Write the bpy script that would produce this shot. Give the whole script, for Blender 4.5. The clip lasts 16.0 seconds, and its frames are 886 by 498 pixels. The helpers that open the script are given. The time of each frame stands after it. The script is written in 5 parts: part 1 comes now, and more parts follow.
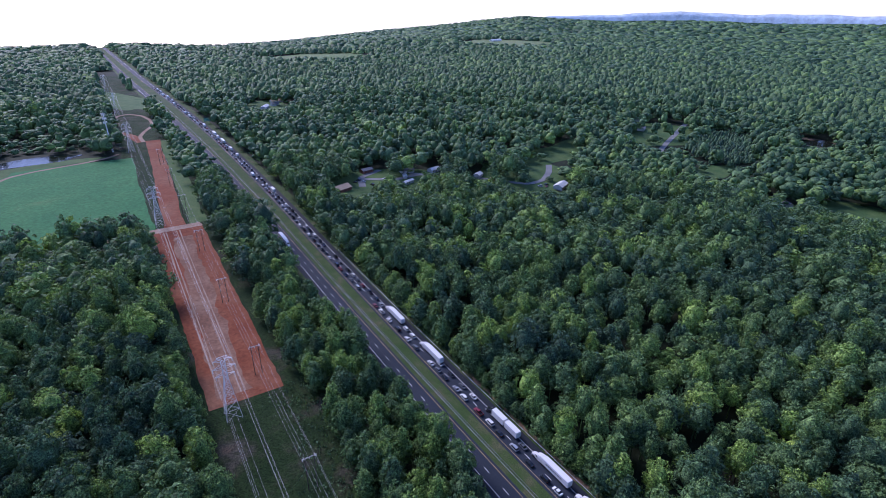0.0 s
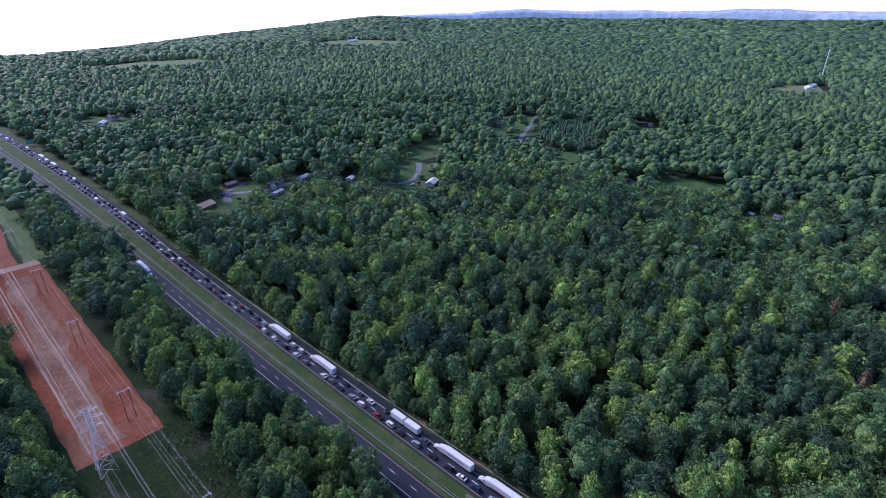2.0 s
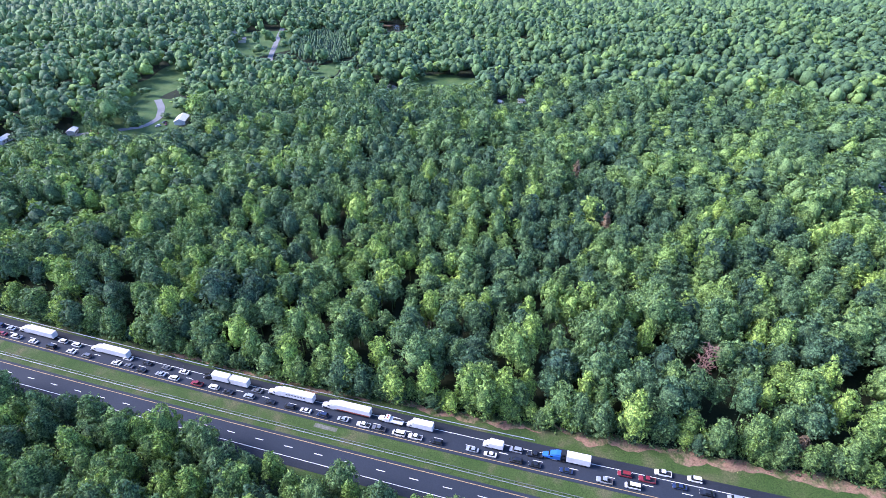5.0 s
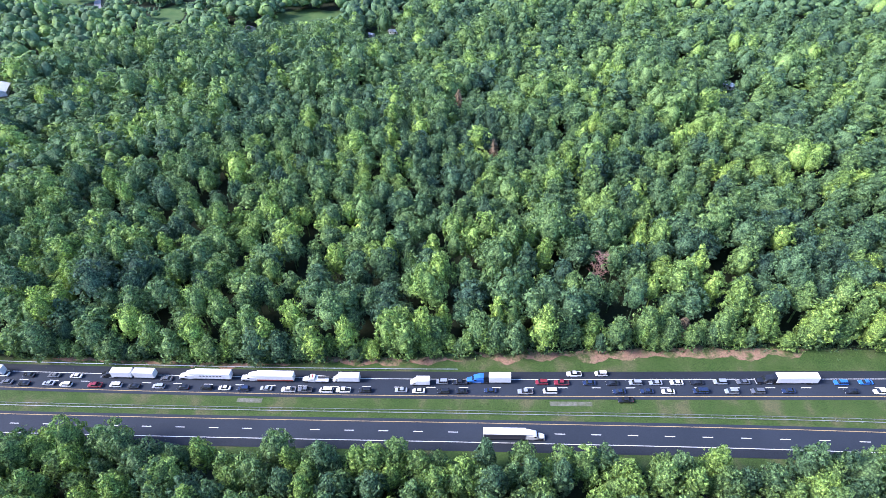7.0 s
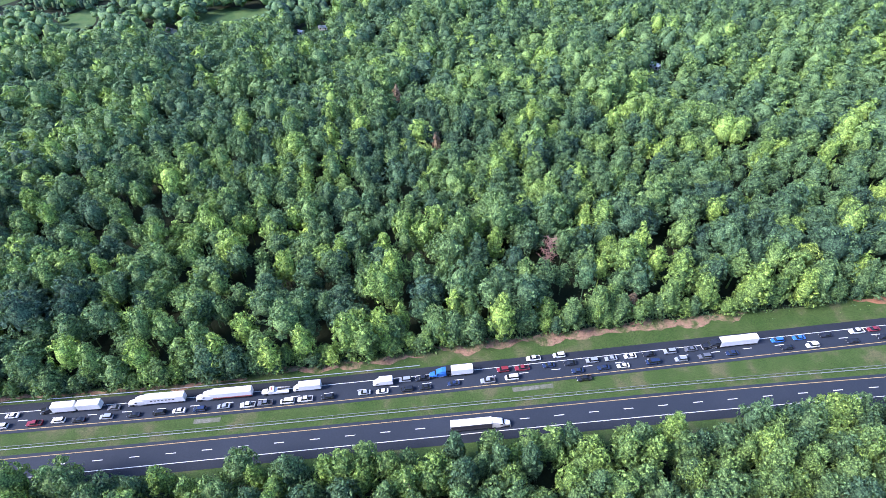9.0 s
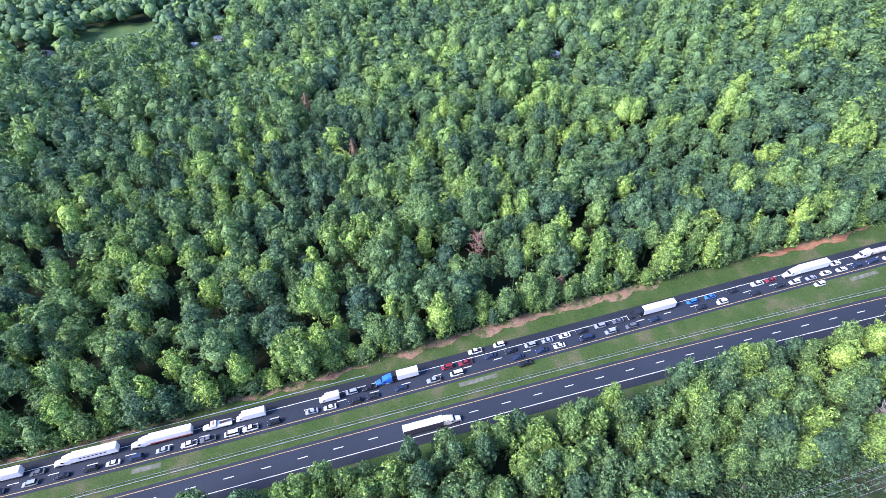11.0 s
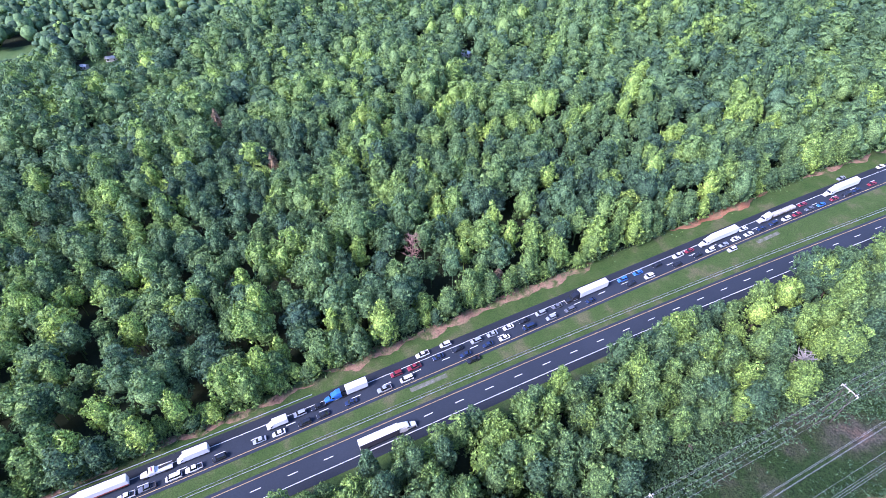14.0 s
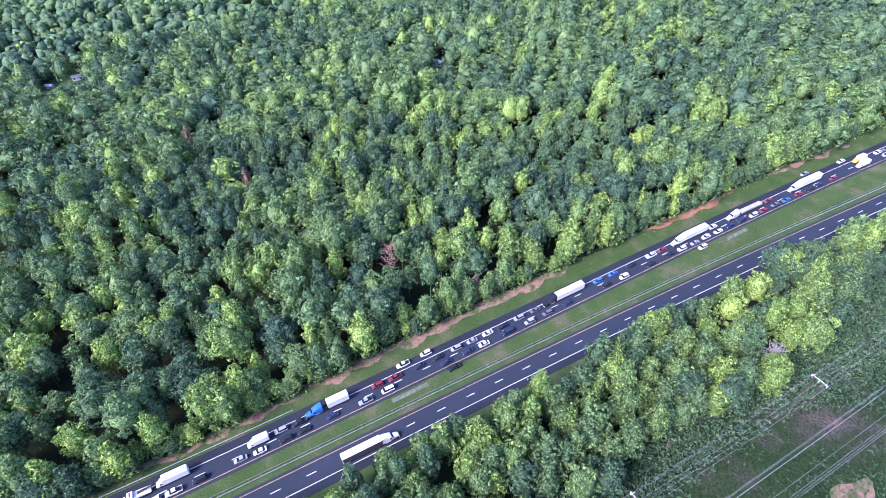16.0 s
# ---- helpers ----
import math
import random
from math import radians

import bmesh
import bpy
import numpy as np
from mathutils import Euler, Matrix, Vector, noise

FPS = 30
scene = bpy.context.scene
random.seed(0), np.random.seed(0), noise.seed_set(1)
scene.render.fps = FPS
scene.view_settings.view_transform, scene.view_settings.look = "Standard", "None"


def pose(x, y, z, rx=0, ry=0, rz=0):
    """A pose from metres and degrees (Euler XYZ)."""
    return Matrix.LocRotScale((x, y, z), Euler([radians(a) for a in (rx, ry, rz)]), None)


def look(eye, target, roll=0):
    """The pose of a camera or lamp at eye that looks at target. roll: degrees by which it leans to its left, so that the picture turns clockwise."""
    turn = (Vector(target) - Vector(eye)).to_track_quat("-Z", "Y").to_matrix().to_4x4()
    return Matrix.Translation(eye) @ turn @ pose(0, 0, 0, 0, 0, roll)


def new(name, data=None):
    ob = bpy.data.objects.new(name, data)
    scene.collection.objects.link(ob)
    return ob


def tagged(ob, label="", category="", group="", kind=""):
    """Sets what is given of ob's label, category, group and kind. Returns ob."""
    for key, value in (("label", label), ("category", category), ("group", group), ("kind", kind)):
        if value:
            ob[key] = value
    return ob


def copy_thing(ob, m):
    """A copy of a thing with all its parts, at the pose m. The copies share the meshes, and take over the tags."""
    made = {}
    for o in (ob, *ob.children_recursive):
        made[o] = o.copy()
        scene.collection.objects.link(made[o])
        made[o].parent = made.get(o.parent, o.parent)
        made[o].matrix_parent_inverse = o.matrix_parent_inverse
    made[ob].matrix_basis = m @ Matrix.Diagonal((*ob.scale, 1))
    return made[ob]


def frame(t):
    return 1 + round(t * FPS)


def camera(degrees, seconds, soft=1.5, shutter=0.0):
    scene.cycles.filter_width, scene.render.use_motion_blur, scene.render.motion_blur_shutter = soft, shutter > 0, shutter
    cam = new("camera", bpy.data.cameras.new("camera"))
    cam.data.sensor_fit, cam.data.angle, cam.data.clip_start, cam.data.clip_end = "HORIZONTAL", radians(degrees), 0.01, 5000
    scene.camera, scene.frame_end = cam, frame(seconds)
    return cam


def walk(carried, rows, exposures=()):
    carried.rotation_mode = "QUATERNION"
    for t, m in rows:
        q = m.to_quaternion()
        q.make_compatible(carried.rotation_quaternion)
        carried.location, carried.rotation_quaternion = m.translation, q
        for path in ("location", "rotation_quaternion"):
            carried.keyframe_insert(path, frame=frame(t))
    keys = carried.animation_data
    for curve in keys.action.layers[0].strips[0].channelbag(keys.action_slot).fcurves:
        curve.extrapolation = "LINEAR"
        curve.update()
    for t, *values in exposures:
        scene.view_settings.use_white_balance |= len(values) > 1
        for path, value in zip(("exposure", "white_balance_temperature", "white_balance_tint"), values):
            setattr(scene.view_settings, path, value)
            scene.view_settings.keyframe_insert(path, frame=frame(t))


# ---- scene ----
# A jammed motorway in wooded country, seen from about 165 m up. +y runs north along the road.
cam = camera(80.43, 16.0, soft=0.5)
ROWS = [
    (0.0, -96.47, -10.34, 164.30, -32.28, -25.29, 0.72),
    (0.5, -96.46, -11.15, 164.99, -35.27, -25.30, 0.49),
    (1.0, -96.56, -11.85, 165.74, -38.86, -25.29, 0.37),
    (1.5, -96.87, -12.29, 166.49, -42.68, -25.27, 0.26),
    (2.0, -97.25, -12.19, 167.05, -46.58, -25.25, 0.15),
    (2.5, -97.50, -11.71, 167.26, -51.18, -25.69, 0.06),
    (3.0, -97.65, -10.94, 167.10, -55.97, -27.18, -0.18),
    (3.5, -97.82, -9.91, 166.58, -60.62, -28.96, -0.25),
    (4.0, -98.02, -8.79, 165.89, -65.30, -30.69, -0.12),
    (4.5, -98.32, -7.89, 165.28, -69.43, -32.19, -0.11),
    (7.0, -96.25, -4.85, 167.62, -87.10, -40.89, -0.37),
    (7.5, -95.59, -4.30, 167.66, -90.23, -41.59, -0.48),
    (8.0, -95.22, -3.96, 167.80, -90.40, -41.68, -0.35),
    (8.5, -95.06, -3.90, 168.04, -92.72, -41.71, -0.37),
    (9.0, -94.99, -3.98, 168.38, -94.44, -41.76, -0.35),
    (11.5, -94.07, -3.87, 171.92, -107.49, -42.29, -0.48),
    (12.0, -93.97, -3.68, 171.61, -109.78, -42.22, -0.47),
    (12.5, -93.87, -3.35, 171.20, -111.62, -42.15, -0.44),
    (13.0, -93.53, -2.99, 170.60, -113.22, -41.99, -0.27),
    (13.5, -93.19, -2.56, 170.18, -114.29, -41.90, -0.14),
    (14.0, -92.99, -2.32, 169.98, -114.87, -41.77, 0.05),
    (14.5, -93.17, -2.52, 170.13, -115.34, -41.65, 0.06),
    (15.0, -93.50, -2.97, 170.44, -116.02, -41.49, -0.05),
    (15.5, -93.87, -3.56, 170.73, -116.74, -41.26, -0.31),
    (16.0, -94.28, -4.16, 170.99, -117.51, -40.98, -0.47),
]


def gaze(x, y, z, yaw, pitch, roll):
    return pose(x, y, z, 90 + pitch, 0, yaw) @ pose(0, 0, 0, 0, 0, roll)


walk(cam, [(t, gaze(*row)) for t, *row in ROWS],
     exposures=[(0.0, 0.7, 5350, 37), (1.5, 0.63, 5350, 36), (3.0, 1.0, 5350, 42), (3.5, 1.36, 5350, 44), (4.0, 1.7, 5400, 42), (4.5, 1.96, 5500, 36), (7.0, 2.18, 5800, 25), (9.0, 2.17, 5800, 26), (12.0, 2.15, 5650, 31), (16.0, 2.17, 5500, 42)])

# ---- light: a bright hazy evening sky, the sun low in the north behind thin cloud ----
world = bpy.data.worlds.new("sky")
scene.world = world
world.use_nodes = True
wn = world.node_tree.nodes
sky = wn.new("ShaderNodeTexSky")
sky.sky_type = "NISHITA"
sky.sun_disc = False
sky.sun_elevation = radians(38)
sky.sun_rotation = radians(-12)
sky.air_density, sky.dust_density, sky.ozone_density = 0.8, 0.3, 2.0
wn["Background"].inputs["Strength"].default_value = 0.135
world.node_tree.links.new(sky.outputs["Color"], wn["Background"].inputs["Color"])
sun_data = bpy.data.lights.new("sun", "SUN")
sun_data.energy, sun_data.angle, sun_data.color = 2.1, radians(24), (1.0, 0.93, 0.8)
sun = new("sun", sun_data)
sun.matrix_world = look((0, 0, 500), (208, -978, 500 - 1000 * math.tan(radians(38))))


# ---- shape of the land ----
def knots(ys, xs):
    grid = np.arange(-1000.0, 4001.0, 10.0)
    v = np.interp(grid, ys, xs)
    k = np.exp(-0.5 * (np.arange(-9, 10) / 3.5) ** 2)
    v = np.convolve(np.pad(v, 9, mode="edge"), k / k.sum(), "valid")
    return lambda y: np.interp(y, grid, v)


east_road = knots([-700, -450, -330, -270, -200, -150, -110, -43, 43, 128, 237, 467, 664, 800, 1052, 1245, 1800, 4000],
                  [-14, 3, 11.3, 15.4, 17.8, 18.3, 18.6, 18.3, 17.5, 17.1, 16.3, 12.5, 8, 3, -9, -20, -46, -145])
west_road = knots([-700, -450, -350, -270, -213, -147, -100, 0, 100, 200, 350, 462, 604, 714, 1052, 1245, 1800, 4000],
                  [-44, -24, -16, -10, -5.5, -2.5, -0.8, 0, -0.8, -2.2, -5, -9, -14, -18.5, -33, -44, -70, -170])
forest_off = knots([-700, -400, -45, -12, 30, 60, 150, 700, 4000], [15.5, 15.5, 15.5, 14, 10.5, 8.2, 8.6, 12, 20])
strip_off = knots([-700, -130, -110, 30, 70, 4000], [8, 8, 11, 10.5, 8, 12])


def rise(y):
    """Height of the road along its length."""
    y = np.asarray(y, float)
    s = np.clip(y / 100, -3.5, 4.0)
    return -4.068 * s + 1.209 * s * s + (-4.068 + 2.418 * s) * np.tanh((y / 100 - s) / 2) * 1.2


def swell(x, y):
    """Low rolling relief, for far country only."""
    return (np.sin(x / 410 + 1.3) * np.cos(y / 530 - 0.4) + 0.6 * np.sin((x + y) / 690) + 0.5 * np.cos((x - 1.4 * y) / 330))


def glare_drop(x, y):
    """Share by which far country behind the northern rise is dropped to imitate glare."""
    a = np.degrees(np.arctan2(np.asarray(x, float) + 95, np.asarray(y, float) + 5))
    return np.clip((40 - a) / 36, 0, 1) * (a > -100)


def land(x, y):
    x, y = np.asarray(x, float), np.asarray(y, float)
    r = np.hypot(x + 95, y + 5)
    far = np.clip((r - 700) / 900, 0, 1)
    far = far * far * (3 - 2 * far)
    clear = np.clip((np.abs(x - east_road(y)) - 60) / 300, 0, 1)
    rim = np.clip((r - 2600) / 1900, 0, 1)
    return rise(y) * (1 - 0.3 * far) + far * clear * 11 * swell(x, y) + rim ** 1.3 * (28 + 8 * swell(x * 0.6, y * 0.6)) * (1 - glare_drop(x, y)) - glare_drop(x, y) * 0.104 * np.maximum(r - 2250, 0)


def zed(x, y):
    return float(land(x, y))


# ---- materials ----
def mat(name):
    m = bpy.data.materials.new(name)
    m.use_nodes = True
    return m, m.node_tree.nodes, m.node_tree.links, m.node_tree.nodes["Principled BSDF"]


def node(nodes, kind, **values):
    n = nodes.new(kind)
    for k, v in values.items():
        n.inputs[k].default_value = v
    return n


def ramp(nodes, stops):
    n = nodes.new("ShaderNodeValToRGB")
    e = n.color_ramp.elements
    while len(e) < len(stops):
        e.new(0.5)
    for el, (p, c) in zip(e, stops):
        el.position, el.color = p, (*c, 1)
    return n


def noise_tex(nodes, links, scale, detail=4.0, rough=0.6):
    geo = nodes.new("ShaderNodeNewGeometry")
    n = node(nodes, "ShaderNodeTexNoise", Scale=scale, Detail=detail, Roughness=rough)
    links.new(geo.outputs["Position"], n.inputs["Vector"])
    return n


def mixed(nodes, links, a, b, fac, blend="MIX"):
    n = nodes.new("ShaderNodeMix")
    n.data_type, n.blend_type = "RGBA", blend
    ins = {"f": n.inputs[0], "a": n.inputs[6], "b": n.inputs[7]}
    for key, v in (("a", a), ("b", b), ("f", fac)):
        if isinstance(v, (int, float)):
            ins[key].default_value = v
        elif isinstance(v, tuple):
            ins[key].default_value = (*v, 1)
        else:
            links.new(v, ins[key])
    return n.outputs[2]


def bumped(nodes, links, bsdf, height, strength, distance):
    b = node(nodes, "ShaderNodeBump", Strength=strength, Distance=distance)
    links.new(height, b.inputs["Height"])
    links.new(b.outputs["Normal"], bsdf.inputs["Normal"])


def surface(name, coarse, fine, scale=(0.05, 1.2), rough=0.9, bump=(0.5, 0.2)):
    """Ground-like surface: ramps over a coarse and a fine noise, multiplied."""
    m, n, l, bsdf = mat(name)
    big, small = noise_tex(n, l, scale[0], 5), noise_tex(n, l, scale[1], 6, 0.7)
    r1, r2 = ramp(n, coarse), ramp(n, fine)
    l.new(big.outputs["Fac"], r1.inputs["Fac"])
    l.new(small.outputs["Fac"], r2.inputs["Fac"])
    l.new(mixed(n, l, r1.outputs["Color"], r2.outputs["Color"], 1.0, "MULTIPLY"), bsdf.inputs["Base Color"])
    bsdf.inputs["Roughness"].default_value = rough
    bsdf.inputs["Specular IOR Level"].default_value = 0.2
    bumped(n, l, bsdf, small.outputs["Fac"], *bump)
    return m


GREY = [(0.25, (0.55, 0.55, 0.55)), (0.75, (1.35, 1.35, 1.35))]
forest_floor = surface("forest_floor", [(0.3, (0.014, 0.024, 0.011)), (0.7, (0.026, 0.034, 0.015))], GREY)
verge_grass = surface("verge_grass", [(0.3, (0.031, 0.066, 0.014)), (0.52, (0.047, 0.08, 0.021)), (0.66, (0.09, 0.094, 0.045))], [(0.32, (0.45, 0.5, 0.45)), (0.5, (1.0, 1.0, 1.0)), (0.68, (1.6, 1.5, 1.4))], (0.09, 2.2))
scrub_grass = surface("scrub_grass", [(0.32, (0.012, 0.032, 0.008)), (0.5, (0.02, 0.042, 0.011)), (0.57, (0.034, 0.045, 0.02)), (0.65, (0.062, 0.06, 0.045)), (0.75, (0.11, 0.078, 0.058))], [(0.34, (0.3, 0.36, 0.3)), (0.5, (1.0, 1.0, 0.95)), (0.66, (1.8, 1.7, 1.5))], (0.05, 1.4), 0.95, (1.0, 0.8))
crop_green = surface("crop_green", [(0.3, (0.03, 0.15, 0.048)), (0.6, (0.048, 0.18, 0.055)), (0.75, (0.085, 0.18, 0.058))], GREY, (0.03, 0.35))
lawn_grass = surface("lawn_grass", [(0.3, (0.045, 0.105, 0.03)), (0.7, (0.1, 0.155, 0.05))], GREY, (0.08, 1.0))
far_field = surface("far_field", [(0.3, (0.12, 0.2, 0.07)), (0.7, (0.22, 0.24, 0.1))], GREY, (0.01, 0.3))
red_clay = surface("red_clay", [(0.3, (0.17, 0.042, 0.016)), (0.48, (0.215, 0.066, 0.028)), (0.66, (0.24, 0.11, 0.06))], GREY, (0.018, 0.5))
bank_clay = surface("bank_clay", [(0.3, (0.17, 0.105, 0.068)), (0.46, (0.25, 0.16, 0.11)), (0.54, (0.15, 0.13, 0.07)), (0.61, (0.06, 0.085, 0.026))], [(0.32, (0.5, 0.5, 0.5)), (0.68, (1.45, 1.4, 1.35))], (0.16, 1.6))
pale_dirt = surface("pale_dirt", [(0.3, (0.26, 0.17, 0.115)), (0.7, (0.36, 0.26, 0.19))], GREY, (0.05, 0.8))
asphalt = surface("asphalt", [(0.3, (0.02, 0.027, 0.038)), (0.7, (0.028, 0.036, 0.05))], [(0.3, (0.85, 0.85, 0.85)), (0.7, (1.15, 1.15, 1.15))], (0.03, 2.0), 0.75, (0.1, 0.02))
shoulder_asphalt = surface("shoulder_asphalt", [(0.3, (0.015, 0.02, 0.027)), (0.7, (0.023, 0.028, 0.037))], [(0.3, (0.8, 0.8, 0.8)), (0.7, (1.2, 1.2, 1.2))], (0.05, 2.0), 0.8, (0.1, 0.02))
street_asphalt = surface("street_asphalt", [(0.3, (0.17, 0.175, 0.175)), (0.7, (0.24, 0.245, 0.24))], GREY, (0.1, 2.0), 0.85, (0.1, 0.02))
concrete = surface("concrete", [(0.3, (0.3, 0.3, 0.28)), (0.7, (0.42, 0.41, 0.38))], GREY, (0.3, 3.0))
white_line = surface("white_line", [(0.3, (0.62, 0.62, 0.6)), (0.7, (0.78, 0.78, 0.76))], [(0.3, (0.85, 0.85, 0.85)), (0.6, (1.0, 1.0, 1.0))], (0.2, 3.0), 0.6, (0.05, 0.01))
yellow_line = surface("yellow_line", [(0.3, (0.42, 0.29, 0.13)), (0.7, (0.52, 0.37, 0.17))], [(0.3, (0.85, 0.85, 0.85)), (0.6, (1.0, 1.0, 1.0))], (0.2, 3.0), 0.6, (0.05, 0.01))
bark = surface("bark", [(0.3, (0.08, 0.06, 0.045)), (0.7, (0.16, 0.13, 0.1))], GREY, (0.5, 4.0))
worn_concrete = surface("worn_concrete", [(0.3, (0.08, 0.1, 0.05)), (0.55, (0.14, 0.145, 0.11)), (0.7, (0.2, 0.195, 0.175))], GREY, (0.5, 2.5))
dead_wood = surface("dead_wood", [(0.3, (0.2, 0.115, 0.085)), (0.7, (0.32, 0.2, 0.155))], GREY, (0.5, 4.0))
brush_wood = surface("brush_wood", [(0.3, (0.17, 0.12, 0.1)), (0.7, (0.32, 0.26, 0.23))], GREY, (0.5, 4.0))
grey_wood = surface("grey_wood", [(0.3, (0.26, 0.24, 0.22)), (0.7, (0.42, 0.39, 0.36))], GREY, (0.5, 4.0))
pole_wood = surface("pole_wood", [(0.3, (0.06, 0.05, 0.04)), (0.7, (0.11, 0.095, 0.08))], GREY, (0.5, 4.0))


def plain(name, colour, rough=0.5, metal=0.0, coat=0.0, grime=0.12):
    m, n, l, bsdf = mat(name)
    tex = noise_tex(n, l, 1.3, 4)
    r = ramp(n, [(0.3, tuple(c * (1 - grime) for c in colour)), (0.65, colour)])
    l.new(tex.outputs["Fac"], r.inputs["Fac"])
    l.new(r.outputs["Color"], bsdf.inputs["Base Color"])
    bsdf.inputs["Roughness"].default_value, bsdf.inputs["Metallic"].default_value = rough, metal
    bsdf.inputs["Coat Weight"].default_value = coat
    return m


LEAF = [(0.0, (0.07, 0.136, 0.094)), (0.2, (0.104, 0.19, 0.104)), (0.42, (0.154, 0.258, 0.11)), (0.6, (0.207, 0.33, 0.108)), (0.76, (0.258, 0.398, 0.11)),
        (0.88, (0.314, 0.455, 0.118)), (0.95, (0.375, 0.445, 0.134)), (1.0, (0.26, 0.19, 0.145))]


def foliage(name, own):
    """Leaves: hue by tree, leaf-scale mottling, painted shade between clumps, and relief. own: the tree is an object of
    its own.
    """
    m, n, l, bsdf = mat(name)
    if own:
        info = n.new("ShaderNodeObjectInfo")
        part_of = n.new("ShaderNodeMath")
        part_of.operation = "MULTIPLY_ADD"
        part_of.inputs[1].default_value, part_of.inputs[2].default_value = 0.66, 0.1
        l.new(info.outputs["Random"], part_of.inputs[0])
        source = part_of.outputs[0]
    else:
        att = n.new("ShaderNodeAttribute")
        att.attribute_name = "tint"
        source = att.outputs["Fac"]
    hue = ramp(n, LEAF)
    l.new(source, hue.inputs["Fac"])
    leaf, clump = noise_tex(n, l, 3.0, 5, 0.8), noise_tex(n, l, 0.45, 3)
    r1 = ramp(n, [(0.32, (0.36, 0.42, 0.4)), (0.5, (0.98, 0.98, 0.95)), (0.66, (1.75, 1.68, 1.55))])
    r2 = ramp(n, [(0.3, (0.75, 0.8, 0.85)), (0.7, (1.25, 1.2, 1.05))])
    l.new(leaf.outputs["Fac"], r1.inputs["Fac"])
    l.new(clump.outputs["Fac"], r2.inputs["Fac"])
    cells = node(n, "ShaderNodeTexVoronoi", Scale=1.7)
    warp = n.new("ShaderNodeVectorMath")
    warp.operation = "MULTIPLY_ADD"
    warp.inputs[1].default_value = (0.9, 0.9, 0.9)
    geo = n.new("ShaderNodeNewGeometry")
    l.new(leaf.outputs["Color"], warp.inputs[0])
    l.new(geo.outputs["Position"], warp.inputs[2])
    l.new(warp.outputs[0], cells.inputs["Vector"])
    # cell rims darkened, middles lightened: shade between leaf clumps put into the colour
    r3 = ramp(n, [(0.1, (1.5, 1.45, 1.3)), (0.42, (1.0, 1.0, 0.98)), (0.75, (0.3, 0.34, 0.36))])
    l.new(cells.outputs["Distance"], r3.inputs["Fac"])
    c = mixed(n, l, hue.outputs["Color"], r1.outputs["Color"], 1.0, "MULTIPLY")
    r4 = ramp(n, [(0.0, (0.6, 0.64, 0.68)), (1.0, (1.4, 1.36, 1.22))])
    l.new(geo.outputs["Random Per Island"], r4.inputs["Fac"])
    c = mixed(n, l, c, r4.outputs["Color"], 1.0, "MULTIPLY")
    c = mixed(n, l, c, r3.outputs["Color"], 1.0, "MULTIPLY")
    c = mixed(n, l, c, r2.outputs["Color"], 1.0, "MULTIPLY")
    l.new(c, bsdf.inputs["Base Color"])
    bsdf.inputs["Roughness"].default_value = 0.6
    bsdf.inputs["Specular IOR Level"].default_value = 0.16
    bumped(n, l, bsdf, leaf.outputs["Fac"], 0.8, 0.4)
    through_leaf, both = n.new("ShaderNodeBsdfTranslucent"), n.new("ShaderNodeMixShader")
    l.new(mixed(n, l, c, (1.15, 1.1, 0.6), 1.0, "MULTIPLY"), through_leaf.inputs["Color"])
    both.inputs["Fac"].default_value = 0.2
    l.new(bsdf.outputs["BSDF"], both.inputs[1])
    l.new(through_leaf.outputs["BSDF"], both.inputs[2])
    l.new(both.outputs["Shader"], n["Material Output"].inputs["Surface"])
    return m


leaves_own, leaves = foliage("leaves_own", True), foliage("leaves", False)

glass = plain("car_glass", (0.015, 0.018, 0.022), 0.08, 0, 0.3)
rubber = plain("tyre_rubber", (0.015, 0.015, 0.016), 0.85)
chassis_black = plain("chassis_black", (0.02, 0.02, 0.022), 0.6)
trailer_white = plain("trailer_white", (0.78, 0.78, 0.77), 0.4, grime=0.08)
lamp_red = plain("lamp_red", (0.4, 0.02, 0.02), 0.25)
lamp_clear = plain("lamp_clear", (0.7, 0.7, 0.68), 0.15)
arm_wood = plain("weathered_arm", (0.5, 0.48, 0.44), 0.8)
steel = plain("galvanised_steel", (0.5, 0.51, 0.52), 0.45, 0.6)
tower_steel = plain("tower_steel", (0.72, 0.72, 0.71), 0.6, 0.0)
cable = plain("cable", (0.42, 0.43, 0.43), 0.5, 0.0)
stripe_red = plain("stripe_red", (0.36, 0.07, 0.04), 0.4)
mark_dark = plain("mark_dark", (0.05, 0.05, 0.07), 0.5)
sign_green = plain("sign_green", (0.02, 0.3, 0.2), 0.4)
water = surface("pond_water", [(0.3, (0.01, 0.014, 0.012)), (0.7, (0.02, 0.022, 0.017))], GREY, (0.05, 0.4), 0.07, (0.35, 0.5))
insulator = plain("insulator", (0.75, 0.72, 0.66), 0.3)
PAINT = {"white": plain("paint_white", (0.76, 0.76, 0.75), 0.3, 0, 0.5), "silver": plain("paint_silver", (0.45, 0.47, 0.49), 0.3, 0.5, 0.5),
         "grey": plain("paint_grey", (0.16, 0.17, 0.185), 0.3, 0.4, 0.5), "black": plain("paint_black", (0.012, 0.013, 0.016), 0.25, 0, 0.6),
         "navy": plain("paint_navy", (0.02, 0.035, 0.085), 0.25, 0.2, 0.6), "blue": plain("paint_blue", (0.03, 0.15, 0.5), 0.3, 0, 0.5),
         "red": plain("paint_red", (0.22, 0.02, 0.03), 0.3, 0, 0.5), "yellow": plain("paint_yellow", (0.7, 0.5, 0.06), 0.35, 0, 0.3)}


